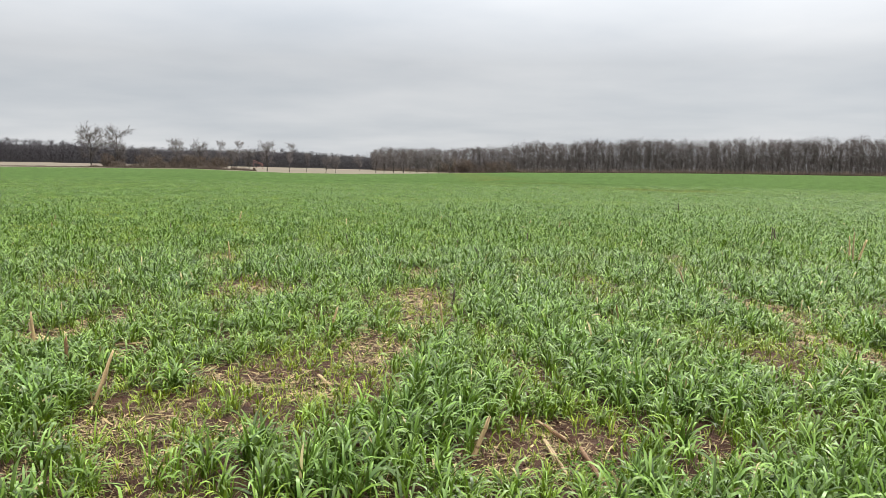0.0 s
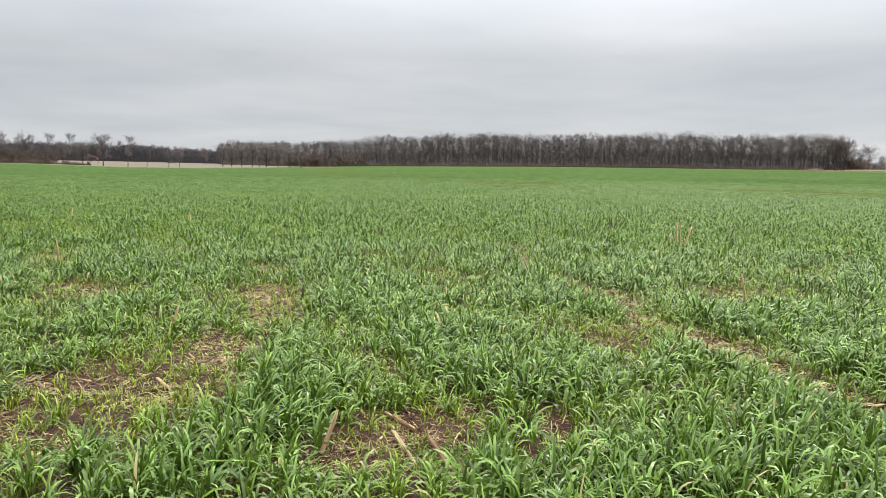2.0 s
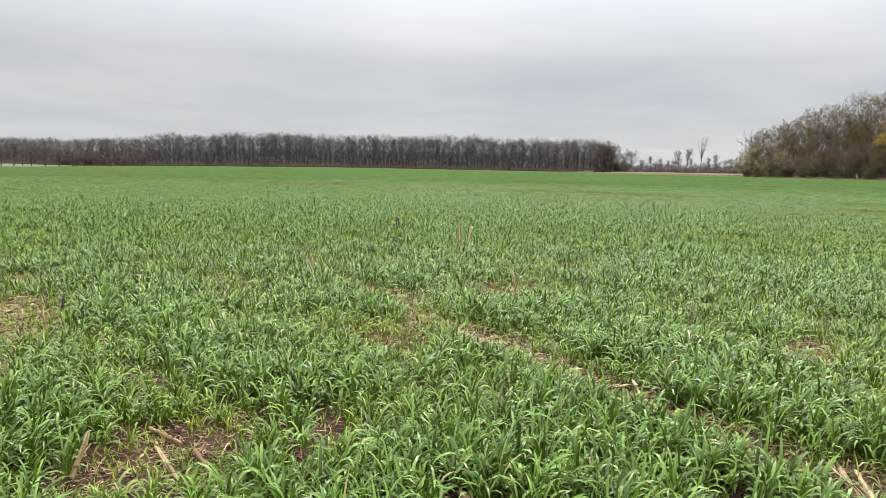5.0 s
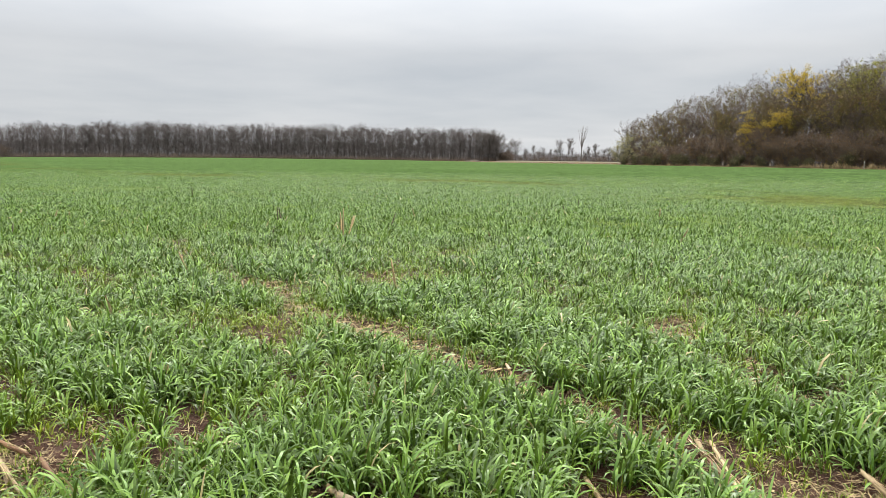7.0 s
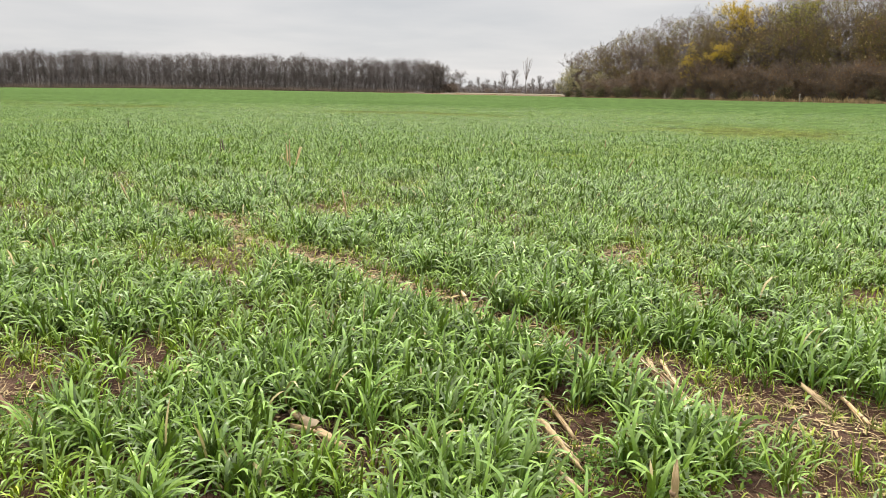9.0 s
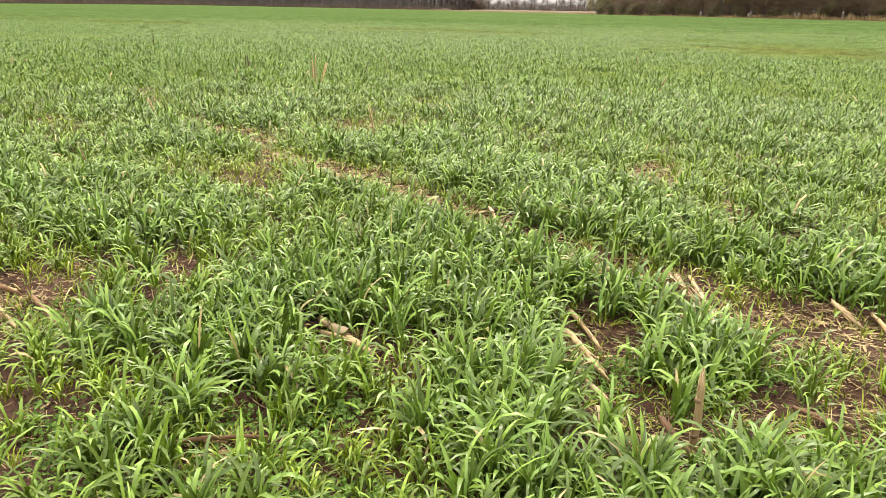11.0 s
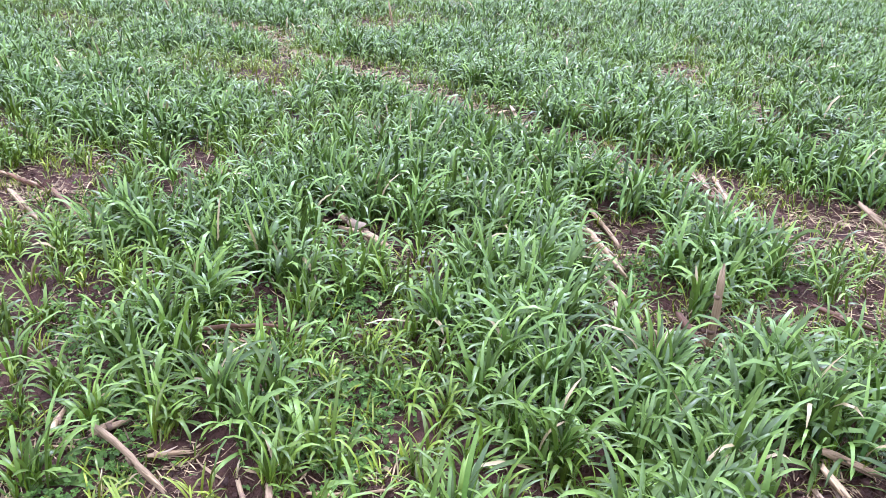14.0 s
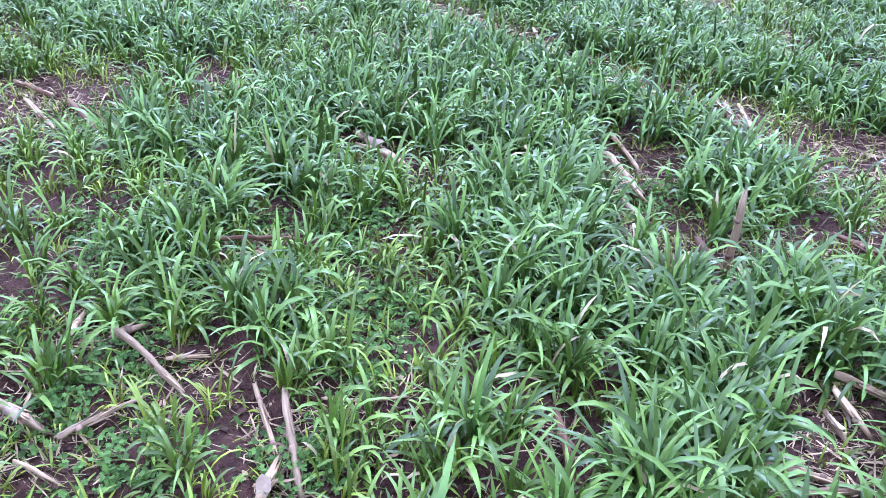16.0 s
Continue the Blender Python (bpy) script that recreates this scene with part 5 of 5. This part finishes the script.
    for az, deep, h in ((46.9, 2, 8.5), (47.9, 4, 11.0), (48.8, 3, 9.0)):
        put("pale", az, front(az) + deep, h)
    az = 46.9
    while az < 82:
        r = front(az) + rng.uniform(0, 4)
        put("brush", az, r, r * math.tan(radians(float(np.interp(az, [46.9, 50, 53, 82], [1.1, 1.5, 2.3, 2.9])) * rng.uniform(0.6, 1.2))) + 0.8)
        az += rng.uniform(0.55, 0.9)

    shrub = variant(np.random.default_rng(340), 3.0, BARK, WARM_TWIG, SHRUB_LEAF, 3600, 0.10, 0.9, **dict(low, limbs=36, twigs=700))
    lead = None
    for az in [47.1, 47.8, 48.4, 49.3, 50.4, 51.0, 52.3, 53.1, 54.6, 55.9, 58.1, 59.0, 61.3, 64.2, 66.5, 70.0]:
        m = stand(az, front(az) - 1.5, rng.uniform(0.7, 1.25), rng.uniform(0, 6.28))
        if lead:
            copy_thing(lead, m).scale = m.to_scale()
        else:
            lead = tree("green_shrub", shrub, m, "low dull green shrub at the foot of the bank", "bush", "green shrubs")

    def rim(az):
        return np.interp(az, EDGE_AZ, EDGE_R) + 5.5

    def crest(az):
        return np.interp(az, tops_az, tops_el)

    mass = new("thicket_undergrowth")
    low_mass, high_mass = Pile(), Pile()
    low_mass.put(*twig_mass(rng, 36000, 46.9, 82, lambda az: rim(az) - 1.5, 8, lambda az: np.interp(az, [46.9, 50, 53, 82], [0.9, 1.3, 2.1, 2.7]), 0.0, (0.6, 1.8), (0.012, 0.03), 0.6, 0.3))
    high_mass.put(*twig_mass(rng, 80000, 47.0, 82, lambda az: rim(az) + 5, 26, crest, 0.05, (0.5, 1.3), (0.024, 0.055), 1.1, 0.2))
    for name, count, up_to, material in (("russet_leaves", 44000, 0.7, RUSSET_LEAF), ("olive_leaves", 76000, 0.97, OLIVE_LEAF)):
        az_l = rng.uniform(47, 82, count)
        r_l = rim(az_l) + rng.uniform(0, 22, count)
        x_l, y_l = np.sin(np.radians(az_l)) * r_l, np.cos(np.radians(az_l)) * r_l
        z_l = land(x_l, y_l) + (r_l * np.tan(np.radians(crest(az_l)))) * rng.uniform(0.02, up_to, count)
        kept = (fractal(az_l * 1.3, z_l * 0.3, 99, 3) > 0.47) & (rng.random(count) < np.interp(az_l, [48, 54, 58], [0.3, 0.6, 1.0]))
        v, t = leaf_bits(rng, np.stack([x_l, y_l, z_l], -1)[kept], 0.19)
        part(name, mesh_of(name, v, t, [material], False), mass)
    part("low_twigs", low_mass.mesh("low_twigs", BRUSH), mass)
    part("high_twigs", high_mass.mesh("high_twigs", WARM_TWIG), mass)
    tagged(mass, "tangled brown whips and twigs of the overgrown bank", "undergrowth", kind="stuff")


build_thicket()


def build_margin():
    """Dry grass along the crop's edge, a post, and a farm machine far off."""
    rng = np.random.default_rng(51)
    m = 9000
    az = rng.uniform(33, 82, m)
    r = edge_r(az) + rng.uniform(-0.5, 4.5, m) + 3 * (az < 46) * rng.random(m)
    tuft = fractal(az * 3, r * 0.2, 91, 3)
    x, y = np.sin(np.radians(az)) * r, np.cos(np.radians(az)) * r
    h = (0.25 + 1.1 * np.clip(tuft - 0.3, 0, 1)) * rng.uniform(0.6, 1.3, m) * np.interp(az, [40, 56, 60], [1.0, 1.0, 1.9])
    v, t, *_ = blades(x, y, land(x, y) - 0.02, rng.uniform(0, 6.28, m), h, np.full(m, 0.07), np.abs(rng.normal(0.1, 0.15, m)), rng.uniform(0, 1.2, m), rng.normal(0, 0.5, m), 3, False)
    tagged(new("dry_grass", mesh_of("dry_grass", v, t, [DRY_GRASS])), "tall bleached dry grass along the field margin", "dry grass", kind="stuff")
    # post
    post = new("fence_post")
    px, py = place(62.2, 163)
    post.location = (px, py, float(land(np.array(px), np.array(py))) - 0.2)
    body, band = Pile(), Pile()
    body.put(*tube([(0, 0, 0), (0.01, 0, 0.8), (0.03, 0.01, 1.7), (0.03, 0.01, 1.76)], [0.09, 0.088, 0.08, 0.06], 9))
    part("shaft", body.mesh("shaft", WOODEN), post)
    band.put(*tube([(0.03, 0.01, 1.58), (0.03, 0.01, 1.66)], [0.095, 0.095], 9))
    part("band", band.mesh("band", WHITE_PAINT), post, "pale painted band")
    tagged(post, "weathered grey wooden post in dry grass", "post")
    # heap of cut brush before the wood
    heap = Pile()
    bx, by = place(36.1, 414)
    bz = float(land(np.array(bx), np.array(by)))
    for _ in range(260):
        f, d = rng.normal(0, 0.38), rng.normal(0, 0.7)
        high = max(0.0, 0.75 - 0.7 * abs(f)) * rng.random()
        p = np.array([bx + 4.5 * f * math.cos(radians(36)) + d * math.sin(radians(36)), by - 4.5 * f * math.sin(radians(36)) + d * math.cos(radians(36)), bz + high])
        w = rng.normal(0, 1, 3) * np.array([1, 1, 0.25])
        w /= np.linalg.norm(w)
        heap.put(*tube(np.array([p - w * 0.9, p, p + w * 0.9 - np.array([0, 0, 0.15])]), [0.07, 0.06, 0.02], 4))
    tagged(new("brush_pile", heap.mesh("brush_pile", PALE_TWIG)), "low heap of pale cut branches at the field edge", "brush pile")
    # grain auger parked on the harvested field
    auger = new("grain_auger")
    ax, ay = place(-13.5, 330)
    auger.matrix_world = Matrix.LocRotScale((ax, ay, float(land(np.array(ax), np.array(ay)))), Euler((0, 0, radians(18))), None)
    for name, points, radius, mat_, label in (
        ("chute", [(-1.0, 0, 3.9), (2.8, 0, 2.3)], 0.11, RED_PAINT, ""), ("rail", [(-1.0, 0, 3.1), (2.8, 0, 2.0)], 0.10, RED_PAINT, ""), ("upright", [(-1.0, 0, 0.4), (-1.0, 0, 3.9)], 0.12, RED_PAINT, ""),
        ("upright", [(2.6, 0, 0.4), (2.6, 0, 2.4)], 0.12, RED_PAINT, ""), ("axle", [(-0.9, -1.0, 0.45), (-0.9, 1.0, 0.45)], 0.08, WOODEN, ""), ("brace", [(-1.0, 0, 0.6), (2.6, 0, 1.9)], 0.08, RED_PAINT, "")):
        pile = Pile()
        pile.put(*tube(np.linspace(points[0], points[1], 4), [radius] * 4, 8))
        part(name, pile.mesh(name, mat_), auger, label)
    for side in (-1, 1):
        pile = Pile()
        pile.put(*tube([(-0.9, side * 0.9, 0.45), (-0.9, side * 0.95, 0.45), (-0.9, side * 1.1, 0.45), (-0.9, side * 1.15, 0.45)], [0.38, 0.45, 0.45, 0.38], 16))
        part("wheel", pile.mesh("wheel", CANE_OLD), auger, "dark rubber wheel")
    tagged(auger, "faded red farm auger parked by the hedgerow", "farm machine")


build_margin()
